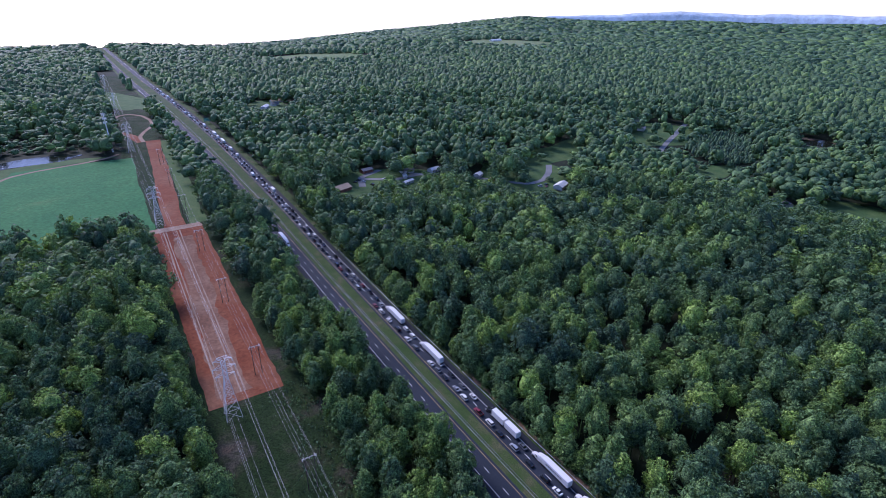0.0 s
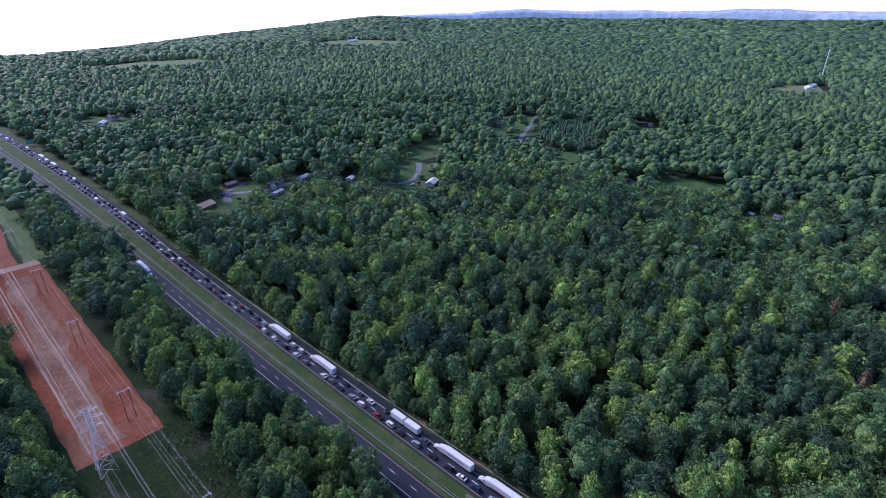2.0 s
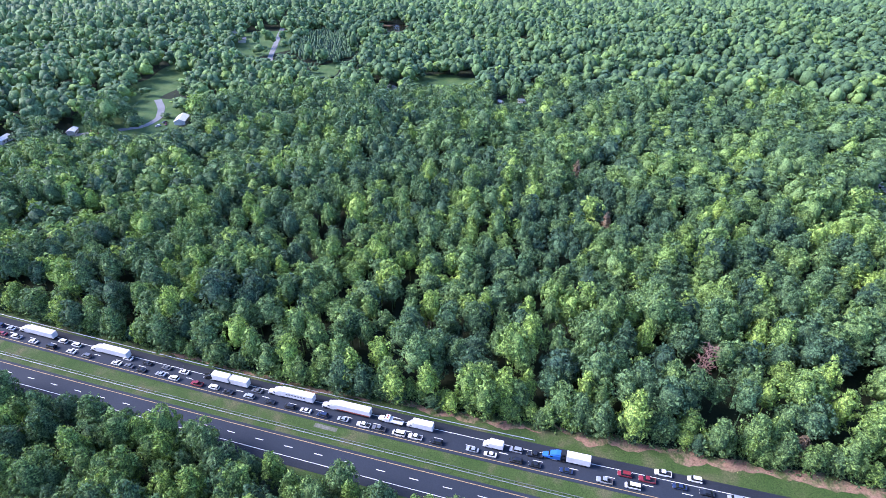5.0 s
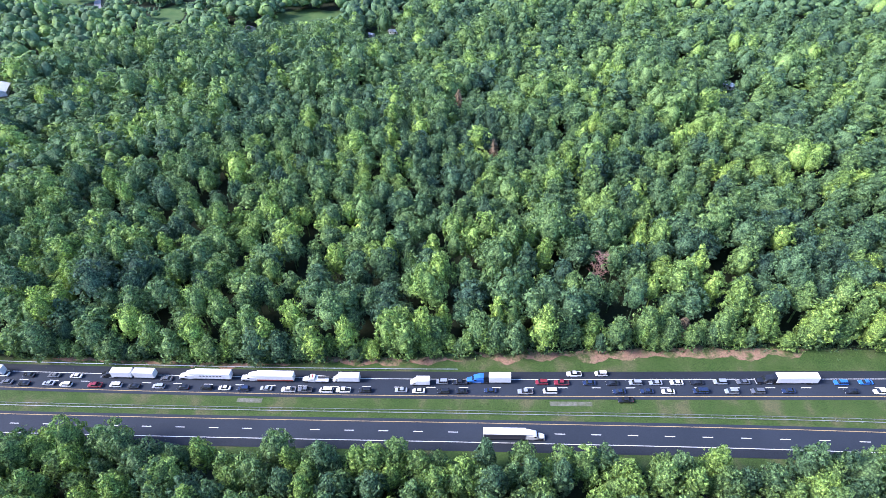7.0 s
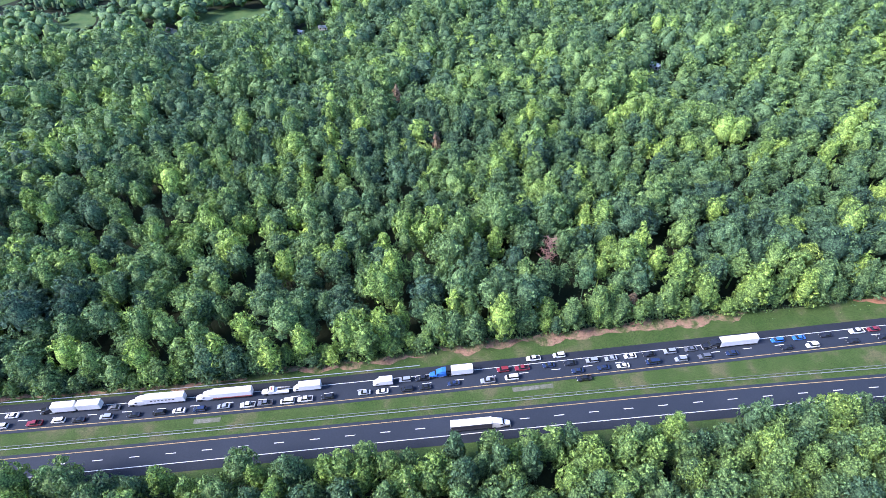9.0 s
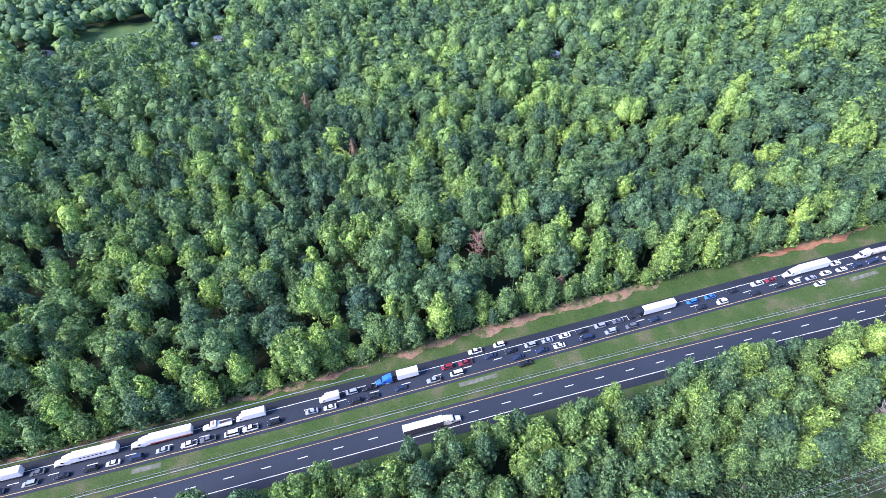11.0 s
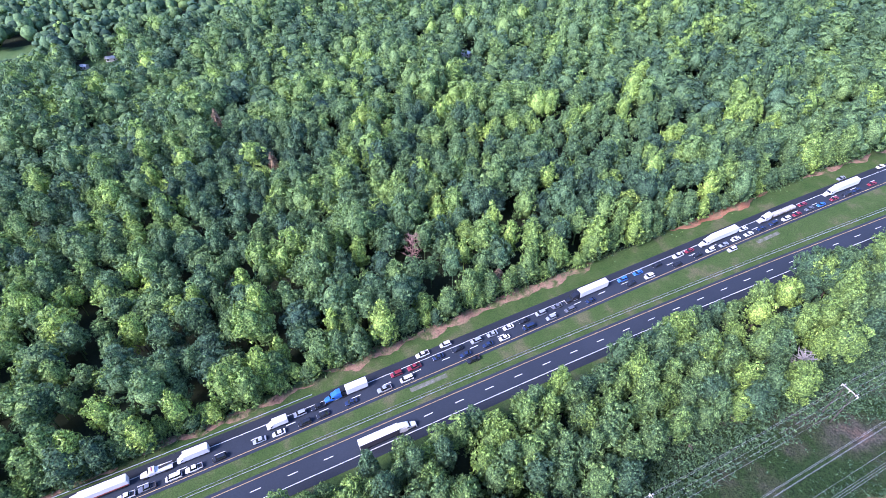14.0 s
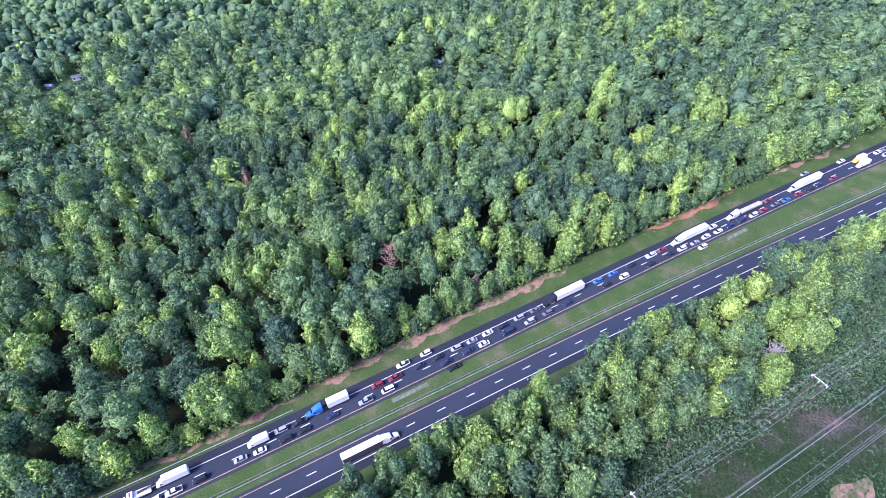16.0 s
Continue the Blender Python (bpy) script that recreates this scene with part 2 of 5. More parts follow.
# ---- mesh helpers ----
def make(name, bm, material, parent=None, smooth=False):
    me = bpy.data.meshes.new(name)
    if smooth:
        for f in bm.faces:
            f.smooth = True
    bm.to_mesh(me)
    bm.free()
    me.materials.append(material)
    ob = new(name, me)
    if parent is not None:
        ob.parent = parent
    return ob


def part(name, bm, material, parent, label="", smooth=False):
    return tagged(make(name, bm, material, parent, smooth), label)


def share(name, mesh, parent, m=Matrix()):
    ob = new(name, mesh)
    ob.parent = parent
    ob.matrix_basis = m
    return ob


def soup(name, verts, tris, material, tint=None, smooth=True):
    """A mesh straight from arrays."""
    me = bpy.data.meshes.new(name)
    me.vertices.add(len(verts))
    me.vertices.foreach_set("co", np.asarray(verts, np.float32).ravel())
    me.loops.add(tris.size)
    me.loops.foreach_set("vertex_index", tris.astype(np.int32).ravel())
    me.polygons.add(len(tris))
    me.polygons.foreach_set("loop_start", np.arange(0, tris.size, tris.shape[1], dtype=np.int32))
    me.polygons.foreach_set("use_smooth", np.full(len(tris), smooth))
    me.update(calc_edges=True)
    if tint is not None:
        me.attributes.new("tint", "FLOAT", "POINT").data.foreach_set("value", np.asarray(tint, np.float32))
    me.materials.append(material)
    return new(name, me)


def box(bm, x0, x1, y0, y1, z0, z1, bevel=0.0, taper=0.0):
    vs = [bm.verts.new((x, y, z)) for z in (z0, z1) for x, y in
          (((x0, y0), (x1, y0), (x1, y1), (x0, y1)) if z == z0 else ((x0 + taper, y0 + taper), (x1 - taper, y0 + taper), (x1 - taper, y1 - taper), (x0 + taper, y1 - taper)))]
    fs = [bm.faces.new([vs[i] for i in q]) for q in ((3, 2, 1, 0), (4, 5, 6, 7), (0, 1, 5, 4), (1, 2, 6, 5), (2, 3, 7, 6), (3, 0, 4, 7))]
    if bevel:
        bmesh.ops.bevel(bm, geom=list({e for f in fs for e in f.edges}), offset=bevel, segments=1, affect="EDGES")
    return bm


def solid(*args, **kw):
    return box(bmesh.new(), *args, **kw)


def loft(rows, r=0.1):
    """A closed body through chamfered cross-sections: rows of y, half width, bottom, top."""
    bm = bmesh.new()
    rings = []
    for y, w, z0, z1 in rows:
        c = min(r, w * 0.4, (z1 - z0) * 0.4)
        pts = [(-w + c, z0), (w - c, z0), (w, z0 + c), (w, z1 - c), (w - c, z1), (-w + c, z1), (-w, z1 - c), (-w, z0 + c)]
        rings.append([bm.verts.new((x, y, z)) for x, z in pts])
    for a, b in zip(rings, rings[1:]):
        for i in range(8):
            bm.faces.new((a[i], a[(i + 1) % 8], b[(i + 1) % 8], b[i]))
    bm.faces.new(rings[0][::-1])
    bm.faces.new(rings[-1])
    bmesh.ops.recalc_face_normals(bm, faces=bm.faces)
    return bm


def slab(corners, thick=0.03):
    """A thin plate with four corners, thickened inward."""
    bm = bmesh.new()
    c = [Vector(p) for p in corners]
    n = (c[1] - c[0]).cross(c[2] - c[0]).normalized() * thick
    a, b = [bm.verts.new(p) for p in c], [bm.verts.new(p - n) for p in c]
    bm.faces.new(a)
    bm.faces.new(b[::-1])
    for i in range(4):
        bm.faces.new((a[i], b[i], b[(i + 1) % 4], a[(i + 1) % 4]))
    return bm


def rod(bm, a, b, r0, r1=None, sides=5):
    """A tapered bar from a to b."""
    a, b = Vector(a), Vector(b)
    d = (b - a).normalized()
    u = d.orthogonal().normalized()
    w = d.cross(u)
    r1 = r0 if r1 is None else r1
    ring = [[bm.verts.new(p + (u * math.cos(k) + w * math.sin(k)) * r) for k in [2 * math.pi * i / sides for i in range(sides)]] for p, r in ((a, r0), (b, r1))]
    for i in range(sides):
        bm.faces.new((ring[0][i], ring[0][(i + 1) % sides], ring[1][(i + 1) % sides], ring[1][i]))
    bm.faces.new(ring[0][::-1])
    bm.faces.new(ring[1])
    return bm


def ribbon(name, ys, left, right, lift, material, thick=0.08, edge=0.0, seed=0):
    """A strip that follows the land from one edge line to another, with turned-down sides; edge: raggedness in metres."""
    rng = np.random.default_rng(seed)
    n = len(ys)
    l, r = np.asarray([left(y) for y in ys], float), np.asarray([right(y) for y in ys], float)
    if edge:
        soften = np.ones(5) / 5
        l, r = (v + np.convolve(rng.normal(0, edge * 2, n + 4), soften, "valid") + rng.normal(0, edge * 0.2, n) for v in (l, r))
    steps = max(2, int(np.ceil(np.max(np.abs(r - l)) / 12)) + 1)
    cols = [l + (r - l) * k / (steps - 1) for k in range(steps)]
    verts = []
    verts.append(np.stack([l, ys, land(l, ys) + lift - thick], 1))
    for c in cols:
        verts.append(np.stack([c, ys, land(c, ys) + lift], 1))
    verts.append(np.stack([r, ys, land(r, ys) + lift - thick], 1))
    m = len(verts)
    v = np.stack(verts, 1).reshape(-1, 3)
    i, j = np.meshgrid(np.arange(n - 1), np.arange(m - 1), indexing="ij")
    a = (i * m + j).ravel()
    quads = np.stack([a, a + 1, a + m + 1, a + m], 1)
    return soup(name, v, quads, material, smooth=False)


def patch(name, cx, cy, rx, ry, lift, material, turn=0.0, wobble=0.15, seed=0):
    """An uneven-edged clearing."""
    rng = np.random.default_rng(seed)
    k = np.linspace(0, 2 * np.pi, 40, endpoint=False)
    ph = rng.uniform(0, 6.28, 4)
    f = 1 + wobble * sum(np.sin((q + 2) * k + ph[q]) / (1 + 0.5 * q) for q in range(4))
    verts, c, s = [(cx, cy)], math.cos(turn), math.sin(turn)
    for ring in (0.2, 0.4, 0.6, 0.8, 1.0, 1.02):
        x, y = np.cos(k) * rx * f * ring, np.sin(k) * ry * f * ring
        verts += list(zip(cx + x * c - y * s, cy + x * s + y * c))
    v = np.array(verts)
    z = land(v[:, 0], v[:, 1]) + lift
    z[-40:] -= lift + 0.1
    tris = [(0, 1 + i, 1 + (i + 1) % 40) for i in range(40)]
    for q in range(5):
        o = 1 + 40 * q
        for i in range(40):
            a, b = o + i, o + (i + 1) % 40
            tris += [(a, a + 40, b), (b, a + 40, b + 40)]
    return soup(name, np.c_[v, z], np.array(tris), material, smooth=False)


# ---- ground, roads, fields ----
def axis(lo, hi, step, outer):
    a = list(np.arange(lo, hi + 1, step))
    d = step
    while a[-1] < outer:
        d *= 1.25
        a.append(min(a[-1] + d, outer))
    d = step
    while a[0] > -outer:
        d *= 1.25
        a.insert(0, max(a[0] - d, -outer))
    return np.array(a)


gx, gy = axis(-240, 640, 8, 4950), axis(-500, 1100, 8, 4950)
GX, GY = np.meshgrid(gx, gy, indexing="ij")
gv = np.stack([GX, GY, land(GX, GY)], -1).reshape(-1, 3)
ci, cj = np.meshgrid(np.arange(len(gx) - 1), np.arange(len(gy) - 1), indexing="ij")
ca = (ci * len(gy) + cj).ravel()
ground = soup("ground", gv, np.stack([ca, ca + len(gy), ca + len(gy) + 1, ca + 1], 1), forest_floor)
tagged(ground, "dark leaf-littered forest floor rolling to the horizon", "ground", kind="structure")

YS = np.concatenate([np.arange(-640, 1200, 8.0), np.arange(1200, 3600, 40.0)])


def lane(name, road, a, b, lift, material, label, category="road", ys=YS, thick=0.08, edge=0.0, seed=0):
    return tagged(ribbon(name, ys, lambda y: road(y) + a, lambda y: road(y) + b, lift, material, thick, edge, seed), label, category, kind="structure")


corridor = tagged(ribbon("verge", YS, lambda y: west_road(y) - strip_off(y) - 2, lambda y: east_road(y) + forest_off(y) + 3, 0.1, verge_grass, 0.1, 0.8, 1),
                  "mown green verges and median of the motorway", "grass", kind="structure")
road_w = lane("road_west", west_road, -6.9, 4.9, 0.2, asphalt, "dark asphalt carriageway of the motorway, almost empty")
road_e = lane("road_east", east_road, -4.9, 7.1, 0.2, asphalt, "dark asphalt carriageway full of standing traffic")
lane("shoulder_west", west_road, -6.85, -3.85, 0.204, shoulder_asphalt, "black asphalt hard shoulder", "shoulder", thick=0.003)
lane("shoulder_east", east_road, 3.85, 7.05, 0.204, shoulder_asphalt, "black asphalt hard shoulder", "shoulder", thick=0.003)
for road, parent in ((west_road, road_w), (east_road, road_e)):
    side = -1 if road is west_road else 1
    for name, off, m, label in (("edge_line_white", 3.66 * side, white_line, "solid white edge line"), ("edge_line_yellow", -3.66 * side, yellow_line, "solid yellow edge line")):
        ob = ribbon(name, YS, lambda y: road(y) + off - 0.1, lambda y: road(y) + off + 0.1, 0.209, m, 0.003)
        ob.parent = parent
        tagged(ob, label)
dash_mesh = None
for road, parent, phase in ((west_road, road_w, 9.144), (east_road, road_e, 5.8)):
    for k in range(-50, 90):
        y = k * 12.192 + phase
        if dash_mesh is None:
            dash = make("lane_dash", solid(-0.12, 0.12, -1.7, 1.7, -0.002, 0.008), white_line)
            dash_mesh = dash.data
            dash.parent = parent
        else:
            dash = share("lane_dash", dash_mesh, parent)
        s = (float(road(y + 5)) - float(road(y - 5))) / 10
        dash.matrix_basis = pose(float(road(y)), y, zed(float(road(y)), y) + 0.21, math.degrees(math.atan((rise(y + 1) - rise(y - 1)) / 2)), 0, -math.degrees(s))

red_bank = surface("red_bank", [(0.32, (0.23, 0.095, 0.05)), (0.5, (0.3, 0.15, 0.085)), (0.6, (0.17, 0.13, 0.07)), (0.68, (0.07, 0.09, 0.03))], GREY, (0.12, 1.4))


# bare banks beside the east carriageway
def bank(name, y0, y1, a, b, seed, material=bank_clay):
    """A ragged strip of bare earth that thins out towards its ends."""
    ys = np.arange(y0, y1 + 0.1, 1.5)

    def wide(y):
        u = np.clip(np.minimum(y - y0, y1 - y) / 14, 0.02, 1)
        return u ** 0.6 * (0.66 + 0.2 * np.sin(y / 4.1 + seed) * np.sin(y / 9.7) + 0.14 * np.sin(y / 2.3 + 2 * seed))

    tagged(ribbon(name, ys, lambda y: east_road(y) + b - (b - a) * wide(y), lambda y: east_road(y) + b + 0.4, 0.14, material, 0.12, 0.75, seed),
           "bare reddish earth bank at the forest edge", "bank", kind="structure")


bank("bank", -6, 62, 9.0, 13.0, 2)
bank("bank", -76, -10, 10.2, 16.5, 3)
bank("bank", -138, -70, 11.6, 17.0, 4)
bank("bank", -240, -180, 12.5, 17.5, 5, red_bank)
bank("bank", -330, -262, 13.0, 17.0, 6)
bank("bank", 62, 160, 8.6, 10.2, 7)

# the cleared strip under the power lines
lane("cleared_strip", lambda y: -70 - 0.02 * np.maximum(y - 700, 0), -26, 33, 0.08, scrub_grass, "rough weeds and brush under the power lines", "scrub",
     np.arange(-420, 1400, 6.0), 0.12, 0.8, 8)
lane("clay_field", lambda y: -71.5 - 0.002 * (y - 300), -16.5, 17.5, 0.16, red_clay, "bare red clay cleared under the power lines", "clay", np.arange(198, 415, 4.0), 0.12, 0.45, 9)
lane("clay_strip", lambda y: -72 + 0.045 * (y - 415), -8, 7, 0.15, red_clay, "strip of bare red clay beside the crop field", "clay", np.arange(414, 705, 5.0), 0.1, 0.5, 10)
clay_pale = surface("clay_pale", [(0.3, (0.17, 0.08, 0.045)), (0.5, (0.23, 0.125, 0.078)), (0.7, (0.27, 0.17, 0.11))], GREY, (0.03, 0.5))
lane("clay_swath", lambda y: -73 + 0.03 * (y - 300), -7, 7, 0.168, clay_pale, "paler brown swath of driven clay", "clay", np.arange(204, 400, 4.0), 0.01, 1.2, 39)
for k, off in enumerate((-10.5, -8.6, -1.5, 0.6)):
    lane("wheel_track", lambda y: -71.5 - 0.002 * (y - 300), off, off + 0.7, 0.175, pale_dirt, "pale wheel track in the red clay", "track", np.arange(204, 411, 5.0), 0.01, 0.12, 40 + k)
lane("grass_strip", lambda y: -58 + 0.03 * (y - 415), -4, 9, 0.12, lawn_grass, "yellowish green grass beside the red clay strip", "grass", np.arange(418, 700, 5.0), 0.1, 0.6, 45)
lane("dirt_track", lambda y: -80 + 0 * y, -60, 26, 0.2, pale_dirt, "pale dirt track across the cleared strip", "track", np.arange(410, 419, 2.0), 0.1, 0.8, 11)
lane("crop_field", lambda y: -150 + 0 * y, -75, 63, 0.14, crop_green, "low green crop in a flat field", "field", np.arange(416, 638, 6.0), 0.1, 0.9, 12)
tagged(patch("clearing", -217, 622, 24, 34, 0.17, lawn_grass, 0.2, 0.1, 51), "grassy bank between the crop and the pond", "clearing", kind="structure")
tagged(patch("clearing", -160, 641, 60, 9, 0.17, lawn_grass, 0.14, 0.1, 52), "grassy bank between the crop and the pond", "clearing", kind="structure")
tagged(patch("pond", -178, 662, 46, 15, 0.2, water, 0.1, 0.12, 4), "still dark pond that mirrors the bright sky", "pond", kind="structure")
tagged(patch("pond_bank", 691, 309, 27, 28, 0.14, bank_clay, 0.1, 0.1, 7), "bare earth bank round a woodland pond", "bank", kind="structure")
tagged(patch("woodland_pond", 690, 308, 20, 22, 0.2, water, 0.3, 0.12, 6), "small dark pond among the trees", "pond", kind="structure")
LAWNS = [(105, 440, 60, 44), (255, 385, 66, 46), (345, 436, 62, 26), (530, 436, 84, 54), (452, 302, 34, 18), (457, 160, 24, 46), (406, 76, 14, 20), (415, 204, 10, 10), (126, 868, 34, 46),
         (266, -187, 9, 8), (1320, 240, 150, 60), (470, 1620, 200, 130), (1400, 1880, 220, 230), (-70, 1020, 30, 130)]
for k, (x, y, rx, ry) in enumerate(LAWNS):
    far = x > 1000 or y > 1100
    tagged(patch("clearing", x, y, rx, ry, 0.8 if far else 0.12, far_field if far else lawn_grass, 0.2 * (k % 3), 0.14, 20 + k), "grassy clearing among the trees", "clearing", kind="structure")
STREETS = [[(150, 446), (196, 412), (222, 384), (241, 366), (262, 368), (284, 384), (300, 402)], [(440, 366), (473, 388), (540, 420), (611, 454), (720, 500)], [(92, 432), (101, 458), (128, 470)], [(101, 452), (130, 436), (160, 440), (196, 412)]]


def street(points, half=3.2, surfacing=street_asphalt, name="street", label="narrow grey residential street"):
    p = np.array(points, float)
    t = np.linspace(0, len(p) - 1, 14 * len(p))
    x, y = np.interp(t, range(len(p)), p[:, 0]), np.interp(t, range(len(p)), p[:, 1])
    k = np.exp(-0.5 * (np.arange(-6, 7) / 3.0) ** 2)
    x, y = (np.convolve(np.pad(v, 6, mode="reflect", reflect_type="odd"), k / k.sum(), "valid") for v in (x, y))
    d = np.stack([np.gradient(x), np.gradient(y)], 1)
    d /= np.linalg.norm(d, axis=1)[:, None]
    rows = [np.stack([x - d[:, 1] * w, y + d[:, 0] * w, land(x, y) + h], 1) for w, h in ((half + 0.1, 0.1), (half, 0.24), (-half, 0.24), (-half - 0.1, 0.1))]
    v, n = np.stack(rows, 1).reshape(-1, 3), len(x)
    i, j = np.meshgrid(np.arange(n - 1), np.arange(3), indexing="ij")
    a = (i * 4 + j).ravel()
    tagged(soup(name, v, np.stack([a, a + 4, a + 5, a + 1], 1), surfacing, smooth=False), label, name.split("_")[-1], kind="structure")


for s in STREETS:
    street(s)
street([(-92, 760), (-98, 800), (-97, 850), (-88, 885), (-74, 893), (-58, 872), (-50, 830), (-52, 790), (-64, 760), (-72, 730), (-70, 700)], 2.2, pale_dirt, "dirt_track", "pale dirt track looping over the cleared strip")
street([(-72, 700), (-80, 740), (-92, 765)], 5.0, red_clay, "clay_track", "bare red clay beside the looping track")
street([(-222, 530), (-210, 565), (-203, 592), (-192, 612), (-173, 622), (-153, 628), (-132, 633), (-110, 642), (-99, 654)], 1.9, pale_dirt, "field_track", "pale curving track along the field edge")


# ---- woods ----
PHI = (1 + 5 ** 0.5) / 2
ICO_V = np.array([(-1, PHI, 0), (1, PHI, 0), (-1, -PHI, 0), (1, -PHI, 0), (0, -1, PHI), (0, 1, PHI), (0, -1, -PHI), (0, 1, -PHI), (PHI, 0, -1), (PHI, 0, 1), (-PHI, 0, -1), (-PHI, 0, 1)]) / np.hypot(1, PHI)
ICO_F = np.array([(0, 11, 5), (0, 5, 1), (0, 1, 7), (0, 7, 10), (0, 10, 11), (1, 5, 9), (5, 11, 4), (11, 10, 2), (10, 7, 6), (7, 1, 8),
                  (3, 9, 4), (3, 4, 2), (3, 2, 6), (3, 6, 8), (3, 8, 9), (4, 9, 5), (2, 4, 11), (6, 2, 10), (8, 6, 7), (9, 8, 1)])
OCT_V = np.array([(1, 0, 0), (0, 1, 0), (-1, 0, 0), (0, -1, 0), (0, 0, 1), (0, 0, -1)], float)
OCT_F = np.array([(0, 1, 4), (1, 2, 4), (2, 3, 4), (3, 0, 4), (1, 0, 5), (2, 1, 5), (3, 2, 5), (0, 3, 5)])


def spin(rng):
    q, _ = np.linalg.qr(rng.normal(size=(3, 3)))
    return q * np.sign(np.linalg.det(q))


def join(chunks):
    v, f, n = [], [], 0
    for a, b in chunks:
        v.append(a)
        f.append(b + n)
        n += len(a)
    return np.concatenate(v), np.concatenate(f)


def sphere(level):
    """A unit sphere of triangles."""
    bm = bmesh.new()
    bmesh.ops.create_icosphere(bm, subdivisions=level, radius=1)
    v = np.array([p.co for p in bm.verts])
    f = np.array([[p.index for p in q.verts] for q in bm.faces])
    bm.free()
    return v, f


BALL = sphere(2)


def crown(rng, H, R, base, clumps, size, sprays, spray, shape="round", skirt=False, solids=99):
    """A crown of height H and radius R whose leaves begin at base * H: leafy clumps round a dark core, ragged with loose sprays."""
    zc, rz = H * (1 + base) / 2, H * (1 - base) / 2
    low = -0.92 if skirt else -0.45
    lobes = 7 if clumps > 20 else 4
    heads = rng.normal(size=(lobes, 3)) + (0, 0, 0.35)
    heads /= np.linalg.norm(heads, axis=1)[:, None]
    gain = rng.uniform(0.06, 0.22, lobes)

    def skin(d, grow=1.0):
        near = np.arccos(np.clip(d @ heads.T, -1, 1)) / 0.5
        r = (0.78 + (gain * np.exp(-near ** 2)).max(1)) * grow
        up = np.clip(d[:, 2], 0, 1)
        wide = (1 - 0.62 * up) if shape == "spire" else 1 - 0.24 * up ** 1.5
        if skirt:
            wide = wide * np.where(d[:, 2] < 0, np.maximum(np.hypot(d[:, 0], d[:, 1]), 0.35) ** -0.75, 1.0)
        return np.stack([d[:, 0] * R * wide * r, d[:, 1] * R * wide * r, d[:, 2] * rz * r + zc], 1)

    k = np.arange(clumps)
    u = 1 - (1 - low) * (k + 0.5) / clumps
    a = rng.uniform(0, 6.28) + k * 2.39996 + rng.normal(0, 0.25, clumps)
    s = np.sqrt(1 - u * u)
    d = np.stack([s * np.cos(a), s * np.sin(a), u + rng.normal(0, 0.07, clumps)], 1)
    d /= np.linalg.norm(d, axis=1)[:, None]
    p = skin(d, rng.uniform(0.8, 1.04, (clumps, 1))[:, 0])
    big = size * rng.uniform(0.7, 1.35, clumps)
    core = skin(BALL[0], 0.74) if clumps > 25 else skin(ICO_V, 0.82)
    chunks = [(core, BALL[1] if clumps > 25 else ICO_F)]
    for i in rng.permutation(clumps)[:solids]:
        q, e, b = p[i], d[i], big[i]
        v = ICO_V @ spin(rng).T
        out = v[ICO_F].mean(1) @ e > -0.2
        v = v * b * rng.uniform(0.75, 1.2, (12, 1)) * (0.95, 0.95, 1.1)
        if clumps < 15:
            used_v, f = np.unique(ICO_F[out], return_inverse=True)
            chunks.append(((v + q)[used_v], f.reshape(-1, 3)))
            continue
        plate = v[ICO_F[out]]
        mid = plate.mean(1, keepdims=True)
        k = len(plate)
        plate = (plate - mid) * rng.uniform(0.5, 0.92, (k, 1, 1)) + mid * rng.uniform(0.7, 1.25, (k, 1, 1)) + rng.normal(0, 0.16, (k, 3, 3)) * b
        chunks.append(((plate + q).reshape(-1, 3), np.arange(3 * k).reshape(-1, 3)))
    if sprays:
        w = rng.integers(0, clumps, sprays)
        n = d[w] * 0.9 + rng.normal(0, 0.55, (sprays, 3))
        n /= np.linalg.norm(n, axis=1)[:, None]
        q = p[w] + n * (big[w] * rng.uniform(0.8, 1.15, sprays))[:, None] * (0.95, 0.95, 1.1)
        n = n + rng.normal(0, 0.45, n.shape)
        n /= np.linalg.norm(n, axis=1)[:, None]
        t = np.cross(n, rng.normal(size=n.shape))
        t /= np.linalg.norm(t, axis=1)[:, None]
        b = np.cross(n, t)
        z = spray * rng.uniform(0.6, 1.35, (sprays, 1))
        tri = np.stack([q + t * z, q + (-0.5 * t + 0.87 * b) * z, q + (-0.5 * t - 0.87 * b) * z], 1)
        tri += rng.normal(0, 0.18, tri.shape) * spray
        chunks.append((tri.reshape(-1, 3), np.arange(sprays * 3).reshape(-1, 3)))
    return join(chunks)


def stem(H, r, base):
    """A tapered five-sided trunk as arrays."""
    k = np.arange(5) * 2 * np.pi / 5
    v = np.concatenate([np.stack([np.cos(k) * a, np.sin(k) * a, np.full(5, z)], 1) for a, z in ((r, -0.6), (r * 0.5, H * (base + 0.5)))])
    f = [(i, (i + 1) % 5, 5 + i) for i in range(5)] + [((i + 1) % 5, 5 + (i + 1) % 5, 5 + i) for i in range(5)]
    return v, np.array(f)


